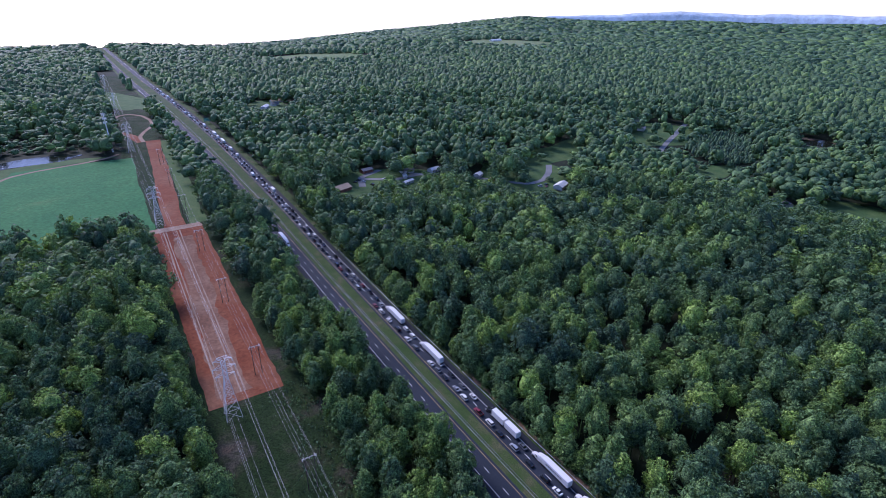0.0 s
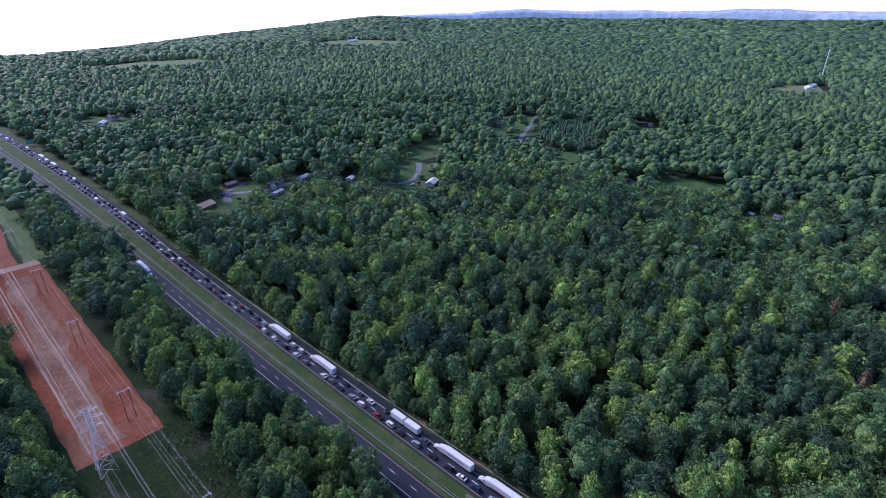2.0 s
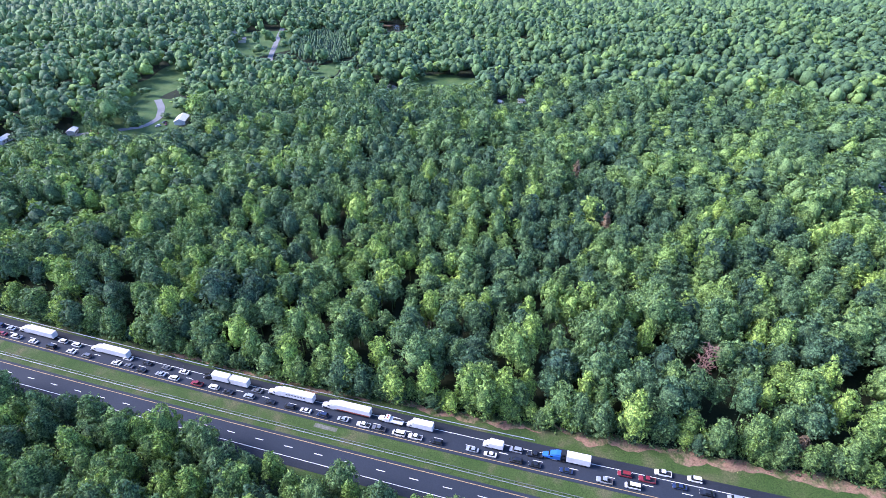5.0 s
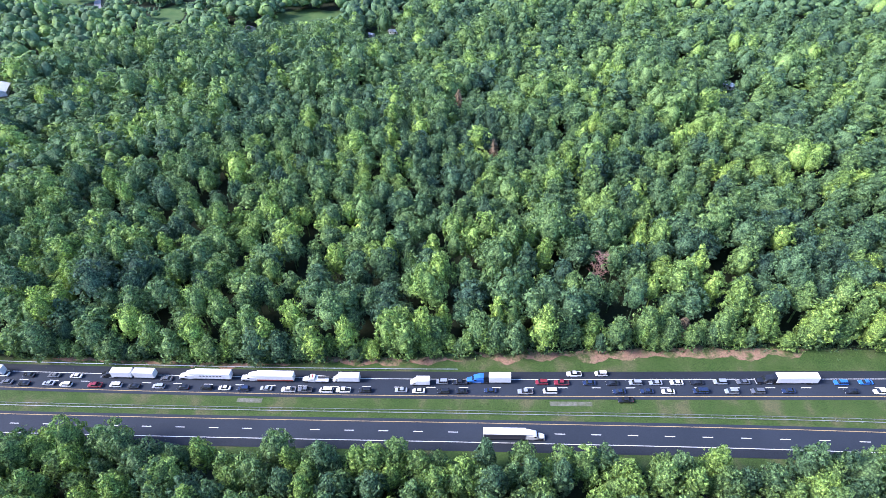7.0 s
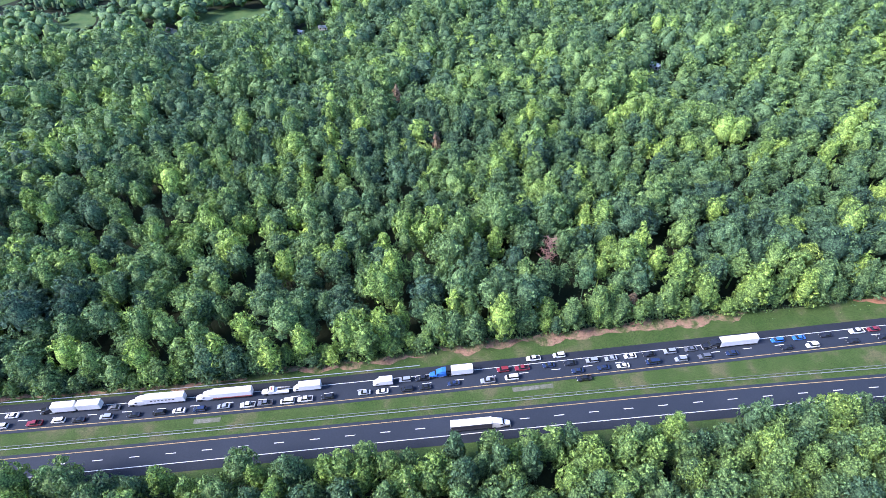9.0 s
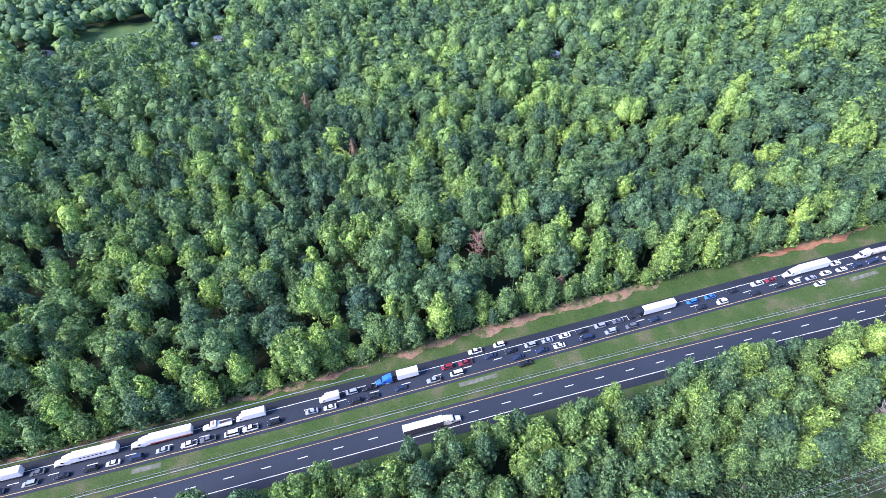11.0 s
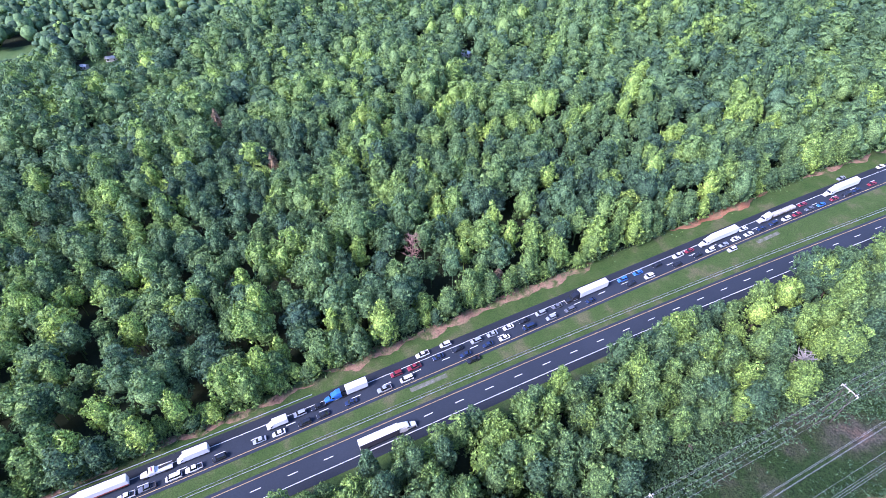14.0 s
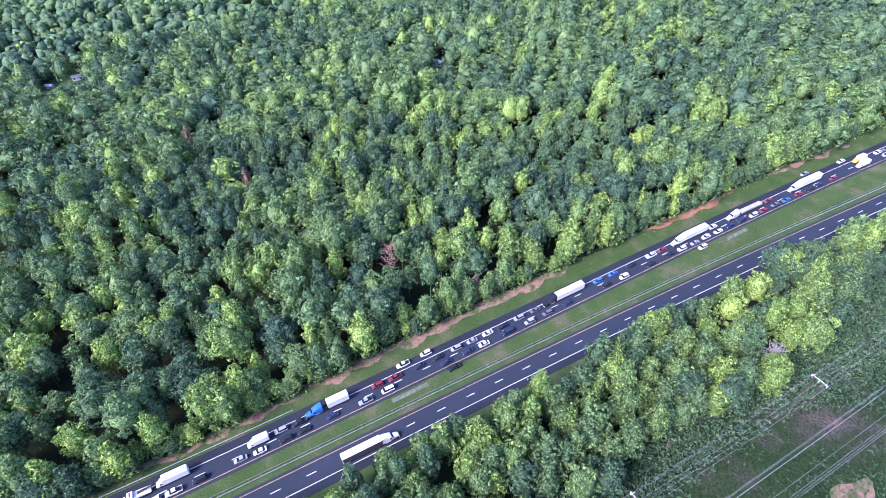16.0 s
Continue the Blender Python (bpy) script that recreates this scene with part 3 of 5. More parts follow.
# trees that stand out of the woods: place, height, crown radius, hue
STANDOUT = """85 -82 25 5 fresh, 119 -88 26 6.5 pale, 147 121 27 8.5 olive, 80 131 24 5 yellow, 191 23 26 7 fresh, 67 -101 27 5 yellow, 56 -104 24 5 fresh, 71 -121 25 6 grey, 43 2 19 3.6 yellow,
82 28 23 4 yellow, 76 53 22 4 yellow, 41 62 24 5.5 fresh, 150 -178 27 8.5 pale, 41 -90 13 3 rust, 167 -21 22 2.6 rust, 230 1 23 3.5 rust, 36 126 24 6.5 fresh, 76 -40 26 5 fresh, 79 8 26 4.6 fresh, 85 -9 27 6 mid,
270 -103 25 6 pale, 32 99 23 5.5 fresh, 33 39 23 5 fresh, 307 -202 26 6 pale, 47 161 23 6 mid, 63 183 24 6 mid, 137 -238 26 7.5 pale, 146 -184 26 7 mid, 78 -253 25 5 fresh, 75 51 23 5.5 fresh,
65 -192 25 6.5 mid, 183 40 25 6 fresh, 265 -109 25 6.5 pale, 293 -171 25 6.5 mid, 185 198 25 7 pale, 315 149 25 8 fresh, 338 108 25 7 pale, 110 282 23 6 fresh, 130 217 24 6 fresh, 324 69 25 8 fresh,
234 287 23 8 olive, 251 216 25 7 mid, 292 -6 25 7 pale, 90 301 22 6 olive, -22 -182 20 6 yellow, -24 -166 20 6 olive, 118 249 23 6 mid, 60 -38 20 5 grey, 205 95 26 7 mid, 160 72 25 7 dark, 120 150 25 7 dark"""
STANDOUT_AT = [(float(w[0]), float(w[1]), float(w[3]) + 2.0) for w in (item.split() for item in STANDOUT.replace("\n", " ").split(","))]

# open ground: lawns, yards and streets (centre, half sizes, turn in degrees)
OPENS = [(88, 440, 30, 17, 40), (122, 455, 16, 9, 60), (141, 427, 15, 10, 40), (176, 440, 9, 7, 0), (210, 404, 9, 6, 0), (246, 369, 30, 13, 5), (280, 394, 26, 17, 50), (342, 432, 56, 15, 36),
         (262, 347, 16, 8, 20), (532, 436, 72, 36, 25), (690, 309, 19, 19, 0), (452, 302, 26, 12, 0), (456, 160, 10, 32, 18), (408, 66, 5, 4.5, 0), (400, 86, 4.2, 4, 0), (415, 204, 5, 5, 0),
         (126, 868, 26, 38, 20), (263, -187, 8, 6, 0), (64, -60.5, 3.9, 3.9, 0), (-45, -165, 5, 5, 0)]
PLANTED = (543, 350, 82, 46, 30)


def within(x, y, cx, cy, rx, ry, turn, grow=0.0):
    c, s_ = math.cos(radians(turn)), math.sin(radians(turn))
    u, v = (x - cx) * c + (y - cy) * s_, (y - cy) * c - (x - cx) * s_
    ragged = 0.16 * np.sin(x / 5.3 + np.sin(y / 7.7)) + 0.14 * np.sin(y / 4.1 + 2 * np.sin(x / 9.1))
    return np.hypot(u / (rx + grow), v / (ry + grow)) + ragged


def low(x, y):
    """Greatest height of growth: saplings and scrub on the near side of lawns and yards."""
    az, r = np.arctan2(x + 95, y + 5), np.hypot(x + 95, y + 5)
    top = np.full(np.shape(x), 60.0)
    for cx, cy, rx, ry, turn in OPENS + [PLANTED]:
        if rx < 4:
            continue
        k = np.linspace(0, 2 * np.pi, 24, endpoint=False)
        c, s_ = math.cos(radians(turn)), math.sin(radians(turn))
        ex, ey = cx + np.cos(k) * rx * c - np.sin(k) * ry * s_ + 95, cy + np.cos(k) * rx * s_ + np.sin(k) * ry * c + 5
        ea, er = np.arctan2(ex, ey), np.hypot(ex, ey)
        mid = math.atan2(cx + 95, cy + 5)
        span = np.abs(ea - mid).max()
        near = er.mean() - (er.mean() - er.min()) * np.sqrt(np.clip(1 - ((az - mid) / span) ** 2, 0, 1))
        shade = (np.abs(az - mid) < span + 3.0 / r) & (r < near + 4)
        top = np.where(shade, np.minimum(top, 160 * np.clip(1 - r / near, 0, 1) + 1.0), top)
    return top


def wooded(x, y):
    """Where trees may stand."""
    xe, xw = east_road(y), west_road(y)
    ok = (x > xe + forest_off(y) + 1.8) | (x < xw - strip_off(y) - 2.6)
    strip_mid = -70 - 0.02 * np.maximum(y - 700, 0)
    ok &= ~((x > strip_mid - 23) & (x < strip_mid + np.where(y < -30, 19.5, 23.5) + 2 * np.sin(y / 11)) & (y < 1500))
    ok &= ~((x > -232) & (x < -90) & (y > 408) & (y < 646))
    ok &= ~((x > -226) & (x < -124) & (y > 640) & (y < 684))
    for cx, cy, rx, ry in LAWNS:
        if cx > 1000 or cy > 1000:
            ok &= ((x - cx) / (rx + 3)) ** 2 + ((y - cy) / (ry + 3)) ** 2 > 0.95
    lone = np.abs(np.sin(x * 7.1 + y * 3.7) * 917.3) % 1 > 0.8
    for e in OPENS:
        ok &= (within(x, y, *e, grow=3.5) > 1) | (lone & (e[2] > 20) & (e[2] != 19) & (within(x, y, *e) > 0.35))
    ok &= (within(x, y, *PLANTED) > 1) & (low(x, y) > 2.2)
    for lx, ly, reach in STANDOUT_AT:
        ok &= np.hypot(x - lx, y - ly) > reach
    for s in STREETS:
        p = np.array(s, float)
        for (ax, ay), (bx, by) in zip(p, p[1:]):
            t = np.clip(((x - ax) * (bx - ax) + (y - ay) * (by - ay)) / ((bx - ax) ** 2 + (by - ay) ** 2), 0, 1)
            ok &= np.hypot(x - ax - t * (bx - ax), y - ay - t * (by - ay)) > 4.8
    return ok


def young(x, y):
    """Share of the full height that trees reach behind the pond."""
    h = np.ones(np.shape(x))
    return np.where((x > -235) & (x < -130) & (y > 674) & (y < 760), np.minimum(h, 0.35 + 0.004 * (y - 674) + 0.2 * np.sin(x / 9)), h)


def scatter(step, r0, r1, seed, jitter=0.42):
    """Uneven planting over the ring of country between two distances from the middle of the flight."""
    rng = np.random.default_rng(seed)
    n = int(r1 / step) + 2
    i, j = np.meshgrid(np.arange(-n, n), np.arange(-int(n * 1.16), int(n * 1.16)), indexing="ij")
    x = (i + 0.5 * (j % 2)).ravel() * step + rng.uniform(-jitter, jitter, i.size) * step - 95
    y = j.ravel() * step * 0.87 + rng.uniform(-jitter, jitter, i.size) * step - 5
    r, a = np.hypot(x + 95, y + 5), np.degrees(np.arctan2(x + 95, y + 5))
    keep = (r >= r0) & (r < r1) & (a > np.where(r < 420, -45, -18)) & (a < 166)
    x, y = x[keep], y[keep]
    keep = wooded(x, y) & ~((r[keep] > 3000) & (glare_drop(x, y) > 0.8))
    return x[keep], y[keep], rng


def tints(rng, x, y):
    """Hue by tree: mostly mid greens in loose drifts, some pale, a few turning."""
    drift = 0.5 + 0.32 * np.sin(x / 37 + 2 * np.sin(y / 53)) * np.cos(y / 41 + np.sin(x / 61)) + 0.28 * np.sin(x / 17 + 1.7 * np.sin(y / 23)) * np.sin(y / 14 + 2 * np.cos(x / 31))
    t = np.clip(0.03 + 0.45 * drift + rng.normal(0.05, 0.17, len(x)), 0, 0.82)
    t = np.where(rng.random(len(x)) < 0.09, rng.uniform(0.68, 0.92, len(x)), t)
    return np.where(rng.random(len(x)) < 0.001, 1.0, t)


def grow(name, x, y, rng, models, size, label, sink=0.0, tint=None):
    """One mesh of many trees; models: (vertices, triangles) of trees 1 m wide in radius and 1 m high."""
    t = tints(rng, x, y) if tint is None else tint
    # hues draw together with distance: haze put into the leaf tint
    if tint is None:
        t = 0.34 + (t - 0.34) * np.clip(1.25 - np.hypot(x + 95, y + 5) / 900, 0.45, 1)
    R, H = size
    short = np.minimum(young(x, y), np.minimum(1, np.maximum(low(x, y), 2.5) / H))
    R, H = R * (0.45 + 0.55 * short), H * short
    pick = rng.integers(0, len(models), len(x))
    V, F, T, n = [], [], [], 0
    ang = rng.uniform(0, 6.28, len(x))
    z = land(x, y) - sink
    for k, (v, f) in enumerate(models):
        w = np.nonzero(pick == k)[0]
        if not len(w):
            continue
        c, s = np.cos(ang[w])[:, None], np.sin(ang[w])[:, None]
        vx, vy = v[:, 0] * R[w][:, None], v[:, 1] * R[w][:, None]
        vv = np.stack([vx * c - vy * s + x[w][:, None], vx * s + vy * c + y[w][:, None], v[:, 2] * H[w][:, None] + z[w][:, None]], -1)
        V.append(vv.reshape(-1, 3))
        F.append((f[None] + (np.arange(len(w)) * len(v))[:, None, None] + n).reshape(-1, 3))
        T.append(np.repeat(t[w], len(v)))
        n += len(w) * len(v)
    return tagged(soup(name, np.concatenate(V), np.concatenate(F), leaves, np.concatenate(T)), label, "trees", kind="stuff")


def grove(x, y):
    """Height of the stand: older and younger groves side by side."""
    return 1 + 0.2 * np.sin(x / 31 + 1.9 * np.sin(y / 43)) * np.sin(y / 27 + 1.3 * np.cos(x / 51)) + 0.1 * np.sin(x / 13 + y / 17)


def unit(rng, R, H, base, clumps, size, sprays, spray, shape="round", trunk=True, skirt=False, solids=99):
    v, f = crown(rng, H, R, base, clumps, size, sprays, spray, shape, skirt, solids)
    if trunk:
        v, f = join([(v, f), stem(H, 0.32, base)])
    return v / (R, R, H), f


def dome(rng):
    """A low ragged leafy cap for far-off trees."""
    k = np.arange(4) * np.pi / 2
    rings = [np.stack([np.cos(k + o) * r, np.sin(k + o) * r, np.full(4, z)], 1) * rng.uniform(0.66, 1.3, (4, 1)) for o, r, z in ((0, 0.95, 0.3), (0.8, 0.62, 0.84))]
    v = np.concatenate([*rings, [(rng.normal(0, 0.2), rng.normal(0, 0.2), 1.05)]])
    f = []
    for i in range(4):
        j = (i + 1) % 4
        f += [(i, j, 4 + i), (j, 4 + j, 4 + i), (4 + i, 4 + j, 8)]
    return v, np.array(f)


def bush(rng):
    """A ragged tuft of leaves."""
    p = rng.normal(size=(5, 1, 3)) * (0.5, 0.5, 0.25) + (0, 0, 0.4)
    v = (p + rng.normal(0, 0.4, (5, 3, 3))).reshape(-1, 3)
    v[:, 2] = np.abs(v[:, 2])
    return v, np.arange(15).reshape(-1, 3)


mr = np.random.default_rng(11)
near_models = [unit(mr, 5.4, 24, 0.2, 56, 1.2, 100, 0.3, solids=38) for _ in range(13)] + [unit(mr, 4.7, 26, 0.16, 58, 1.08, 100, 0.3, "spire", solids=38) for _ in range(4)]
edge_models = [unit(mr, 4.8, 21, 0.0, 72, 1.2, 150, 0.34, skirt=True, solids=50) for _ in range(5)] + [unit(mr, 4.2, 22, 0.0, 72, 1.05, 150, 0.34, "spire", skirt=True, solids=50) for _ in range(7)]
mid_models = [unit(mr, 6, 21, 0.12, 14, 2.2, 8, 0.8, "spire" if k % 8 == 3 else "round", False, True, solids=4) for k in range(16)]
half_models = [unit(mr, 5.4, 22, 0.12, 24, 1.75, 36, 0.5, "spire" if k % 7 == 3 else "round", False, True, solids=15) for k in range(14)]
far_models = [dome(mr) for _ in range(24)]

# the belt of single trees between the west carriageway and the power lines
bx, by, brng = scatter(7.7, 0, 330, 5)
belt = (bx < west_road(by) - 8) & (bx > -53) & (by > -235) & (by < 175)


def tree_thing(rng, H, R, base, shape, spray, tint=None):
    tree = new("tree")
    bm = bmesh.new()
    rod(bm, (0, 0, -0.5), (0.2, 0.1, H * 0.45), 0.34, 0.2, 7)
    rod(bm, (0.2, 0.1, H * 0.45), (0, 0, H * 0.8), 0.2, 0.06, 6)
    for k in range(6):
        a, z = k * 2.4, H * (0.3 + 0.07 * k)
        rod(bm, (0.1, 0.05, z), (math.cos(a) * R * 0.65, math.sin(a) * R * 0.65, z + H * 0.13), 0.12, 0.03, 4)
    part("trunk", bm, bark, tree)
    v, f = crown(rng, H, R, base, 78, 1.15, int(spray * 0.7), 0.34, shape, True, 50)
    c = soup("crown", v, f, leaves_own if tint is None else leaves, None if tint is None else np.full(len(v), tint))
    c.parent = tree
    return tree


LABELS = {"round": "broad-crowned green deciduous tree in the roadside belt", "spire": "tall narrow green deciduous tree in the roadside belt"}
stock = []
for k in range(12):
    shape = "spire" if k % 3 == 2 else "round"
    H, R = (21.5, 4.4) if shape == "spire" else (17.5 + 0.9 * (k % 4), 5.0 + 0.45 * (k % 5))
    stock.append((tagged(tree_thing(mr, H, R, 0.05, shape, 480), LABELS[shape], "tree", "belt trees beside the motorway"), H))
used = set()
for n, (x, y) in enumerate(list(zip(bx[belt], by[belt]))[:300]):
    k = int(brng.integers(0, 12))
    m = pose(float(x), float(y), zed(x, y) - 0.2, 0, 0, float(brng.uniform(0, 360)))
    if k not in used:
        used.add(k)
        stock[k][0].matrix_basis = m
    else:
        t = copy_thing(stock[k][0], m)
        s = float(brng.uniform(0.8, 1.12))
        t.scale = (s, s, s * float(brng.uniform(0.9, 1.1)))
for k in range(12):
    if k not in used:
        stock[k][0].matrix_basis = pose(-30, 180 + 8 * k, zed(-30, 180 + 8 * k) - 0.2)

HUES = {"fresh": (0.79, "fresh bright green"), "pale": (0.76, "pale green"), "olive": (0.85, "olive yellow-green"), "yellow": (0.81, "yellowish green"), "grey": (0.55, "greyish green"), "mid": (0.7, "light green"),
        "dark": (0.06, "dark bluish green"), "rust": (1.0, "rust-brown")}
for item in STANDOUT.replace("\n", " ").split(","):
    x, y, H, R, hue = item.split()
    x, y, H, R = float(x), float(y), float(H), float(R)
    shape = "spire" if R < 5.2 else "round"
    t = tree_thing(mr, H, R, 0.1, shape, 260, HUES[hue][0])
    t.matrix_basis = pose(x, y, zed(x, y) - 0.2)
    tagged(t, f"{HUES[hue][1]} deciduous tree standing out of the woods", "tree", "single trees standing out of the woods")

# woods in full leaf
x, y, rng = scatter(8.7, 0, 310, 21)
keep = ~((x < west_road(y) - 8) & (x > -53) & (y > -235) & (y < 175))
x, y = x[keep], y[keep]
edge = np.where(x > 0, x - east_road(y) - forest_off(y) < 12, (x > -56) | (x > -100) & (x < -90))
vig = 0.5 + 0.3 * np.sin(x / 29 + 1.7 * np.sin(y / 47)) + 0.3 * np.sin(x / 11 + 2 * np.sin(y / 13)) * np.cos(y / 9)
keep = rng.random(len(x)) > np.where(edge, 0, 0.12 * (vig < 0.25))
x, y, edge, vig = x[keep], y[keep], edge[keep], vig[keep]
big = rng.random(len(x)) < 0.16
R = np.where(big, rng.uniform(6.8, 8.6, len(x)), rng.uniform(4.3, 6.7, len(x))) * (0.92 + 0.16 * vig)
H = np.maximum(18 + 7 * vig + rng.normal(0, 3.3, len(x)) + 2.5 * big, 11) * np.where(edge, 0.9, 1)
e = edge
grow("woodland", x[~e], y[~e], rng, near_models, (R[~e], H[~e]), "dense summer woodland of mixed green deciduous trees")
row = np.arange(-340.0, 430.0, 4.6)
row += rng.uniform(-1.2, 1.2, len(row))
ex, ey = np.append(x[e], east_road(row) + forest_off(row) + rng.uniform(2.2, 5.5, len(row))), np.append(y[e], row)
eR, eH = np.append(np.minimum(R[e] * 0.95, 6.2), rng.uniform(2.8, 4.4, len(row))), np.append(H[e], rng.uniform(8, 15, len(row)))
grow("woodland_edge", ex, ey, rng, edge_models, (eR, eH), "leafy woodland edge, green down to the ground", 0.0, np.clip(tints(rng, ex, ey) + 0.16, 0, 0.84))
x, y, rng = scatter(10.4, 310, 520, 26)
big = rng.random(len(x)) < 0.2
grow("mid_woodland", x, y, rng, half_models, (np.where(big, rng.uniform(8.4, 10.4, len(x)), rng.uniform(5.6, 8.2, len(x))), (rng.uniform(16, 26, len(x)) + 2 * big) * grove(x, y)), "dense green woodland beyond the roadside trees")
x, y, rng = scatter(13.4, 520, 950, 22)
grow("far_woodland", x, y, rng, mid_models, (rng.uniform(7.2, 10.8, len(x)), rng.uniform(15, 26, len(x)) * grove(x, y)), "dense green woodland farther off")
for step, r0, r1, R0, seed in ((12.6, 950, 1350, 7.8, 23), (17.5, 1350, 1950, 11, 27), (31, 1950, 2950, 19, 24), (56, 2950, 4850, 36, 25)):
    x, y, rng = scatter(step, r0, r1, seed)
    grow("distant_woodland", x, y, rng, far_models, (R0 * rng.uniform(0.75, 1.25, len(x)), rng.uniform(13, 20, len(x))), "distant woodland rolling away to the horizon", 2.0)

# young planted conifers in an even stand
px_, py_ = np.meshgrid(np.arange(460, 670, 4.6), np.arange(250, 430, 4.6), indexing="ij")
pr = np.random.default_rng(57)
px_, py_ = px_.ravel() + pr.uniform(-1.2, 1.2, px_.size), py_.ravel() + pr.uniform(-1.2, 1.2, px_.size)
keep = (within(px_, py_, *PLANTED) < 1) & (np.min([within(px_, py_, *e) for e in OPENS], axis=0) > 1)
px_, py_ = px_[keep], py_[keep]
cone = [dome(pr) for _ in range(8)]
tagged(grow("plantation", px_, py_, pr, cone, (pr.uniform(1.9, 3.1, len(px_)), pr.uniform(5, 10, len(px_))), "even stand of young planted bluish-green conifers", 0.2, pr.uniform(0.0, 0.3, len(px_))), category="trees")

# weeds and brush on the cleared strip and along the verges
wr = np.random.default_rng(31)
n = 30000
x, y = wr.uniform(-94, -40, n), np.where(wr.random(n) < 0.85, wr.uniform(-250, 0, n), wr.uniform(-330, 200, n))
patchy = np.sin(x / 9 + 2 * np.sin(y / 17)) + np.sin(y / 23 + x / 31) + wr.normal(0, 0.6, n)
band = np.clip((x + 70) / 12, 0, 1)
keep = (patchy > 0.7 - 2.6 * band) & ~((y > 196) & (x > -90) & (x < -53))
x, y, band = x[keep], y[keep], band[keep]
brush_models = [bush(wr) for _ in range(8)]
tagged(grow("brush", x, y, wr, brush_models, (wr.uniform(0.4, 0.9, len(x)) * (1 + 0.6 * band), wr.uniform(0.3, 0.9, len(x)) * (1 + 1.0 * band)), "low green weeds and brush", 0.1, 0.02 + wr.beta(2, 3, len(x)) * 0.4 * (0.4 + 0.4 * band)), category="brush")
n = 6000
y = wr.uniform(-420, 420, n)
side = wr.random(n) < 0.6
x = np.where(side, east_road(y) + forest_off(y) + wr.normal(2.4, 1.1, n), west_road(y) - strip_off(y) - wr.normal(2.2, 1.1, n))
spread = (wr.random(n) < 0.3) & side
x = np.where(spread, east_road(y) + forest_off(y) - wr.uniform(-1, 3.5, n), x)
tagged(grow("undergrowth", x, y, wr, brush_models, (np.where(spread, wr.uniform(0.2, 0.6, n), wr.uniform(0.5, 1.2, n)), np.where(spread, wr.uniform(0.15, 0.5, n), wr.uniform(0.4, 1.4, n))), "leafy undergrowth at the foot of the woods", 0.2, wr.uniform(0.1, 0.65, n)), category="brush")


def bare_tree(x, y, H, R, seed, label, wood=dead_wood):
    """A leafless tree: stem, limbs and twigs."""
    rng = random.Random(seed)
    tree = tagged(new("bare_tree"), label, "tree")
    tree.matrix_basis = pose(x, y, zed(x, y) - 0.2)
    part("trunk", rod(bmesh.new(), (0, 0, 0), (0, 0, H * 0.9), 0.26, 0.06, 7), wood, tree)
    for k in range(26):
        a, z = k * 2.4 + rng.uniform(-0.3, 0.3), H * (0.35 + 0.55 * k / 26)
        reach = R * (1.1 - 0.5 * k / 26) * rng.uniform(0.7, 1.1)
        tip = Vector((math.cos(a) * reach, math.sin(a) * reach, z + reach * 0.5))
        bend = Vector((0, 0, z)).lerp(tip, 0.55) + Vector((rng.uniform(-1, 1), rng.uniform(-1, 1), rng.uniform(-0.5, 0.5))) * R * 0.14
        bm = rod(bmesh.new(), (0, 0, z), bend, 0.18, 0.13, 5)
        rod(bm, bend, tip, 0.13, 0.06, 5)
        for q in range(7):
            start = Vector((0, 0, z)).lerp(bend, 0.5 + 0.1 * q) if q < 4 else bend.lerp(tip, 0.2 * (q - 3))
            rod(bm, start, start + Vector((rng.uniform(-1, 1), rng.uniform(-1, 1), rng.uniform(-0.2, 1))) * R * 0.36, 0.09, 0.04, 3)
        part("limb", bm, wood, tree)


bare_tree(66, -61.5, 27, 5, 3, "dead leafless tree with reddish-brown limbs among green woods")
bare_tree(69, 266, 17, 4.5, 4, "dead leafless grey-brown tree at the woodland edge")
bare_tree(-45, -165, 11, 5, 5, "grey bare tree beside the brush", grey_wood)


# ---- vehicles ----
def wheel_mesh(r, w):
    bm = bmesh.new()
    rod(bm, (-w / 2, 0, 0), (w / 2, 0, 0), r, r, 10)
    me = bpy.data.meshes.new("wheel")
    bm.to_mesh(me)
    bm.free()
    me.materials.append(rubber)
    return me


CAR_WHEEL, TRUCK_WHEEL = wheel_mesh(0.34, 0.24), wheel_mesh(0.5, 0.3)
# length, half width, hood, belt, roof; windscreen foot and head, rear window head and foot
CARS = {"sedan": (4.6, 0.89, 0.88, 0.98, 1.45, 1.15, 0.35, -1.0, -1.75), "suv": (4.6, 0.93, 1.02, 1.1, 1.76, 1.2, 0.55, -1.95, -2.25),
        "van": (5.0, 0.97, 1.1, 1.15, 1.95, 1.7, 0.95, -2.4, -2.55), "pickup": (5.45, 0.96, 1.1, 1.12, 1.85, 1.25, 0.55, -0.85, -1.0)}
STOCK = {}


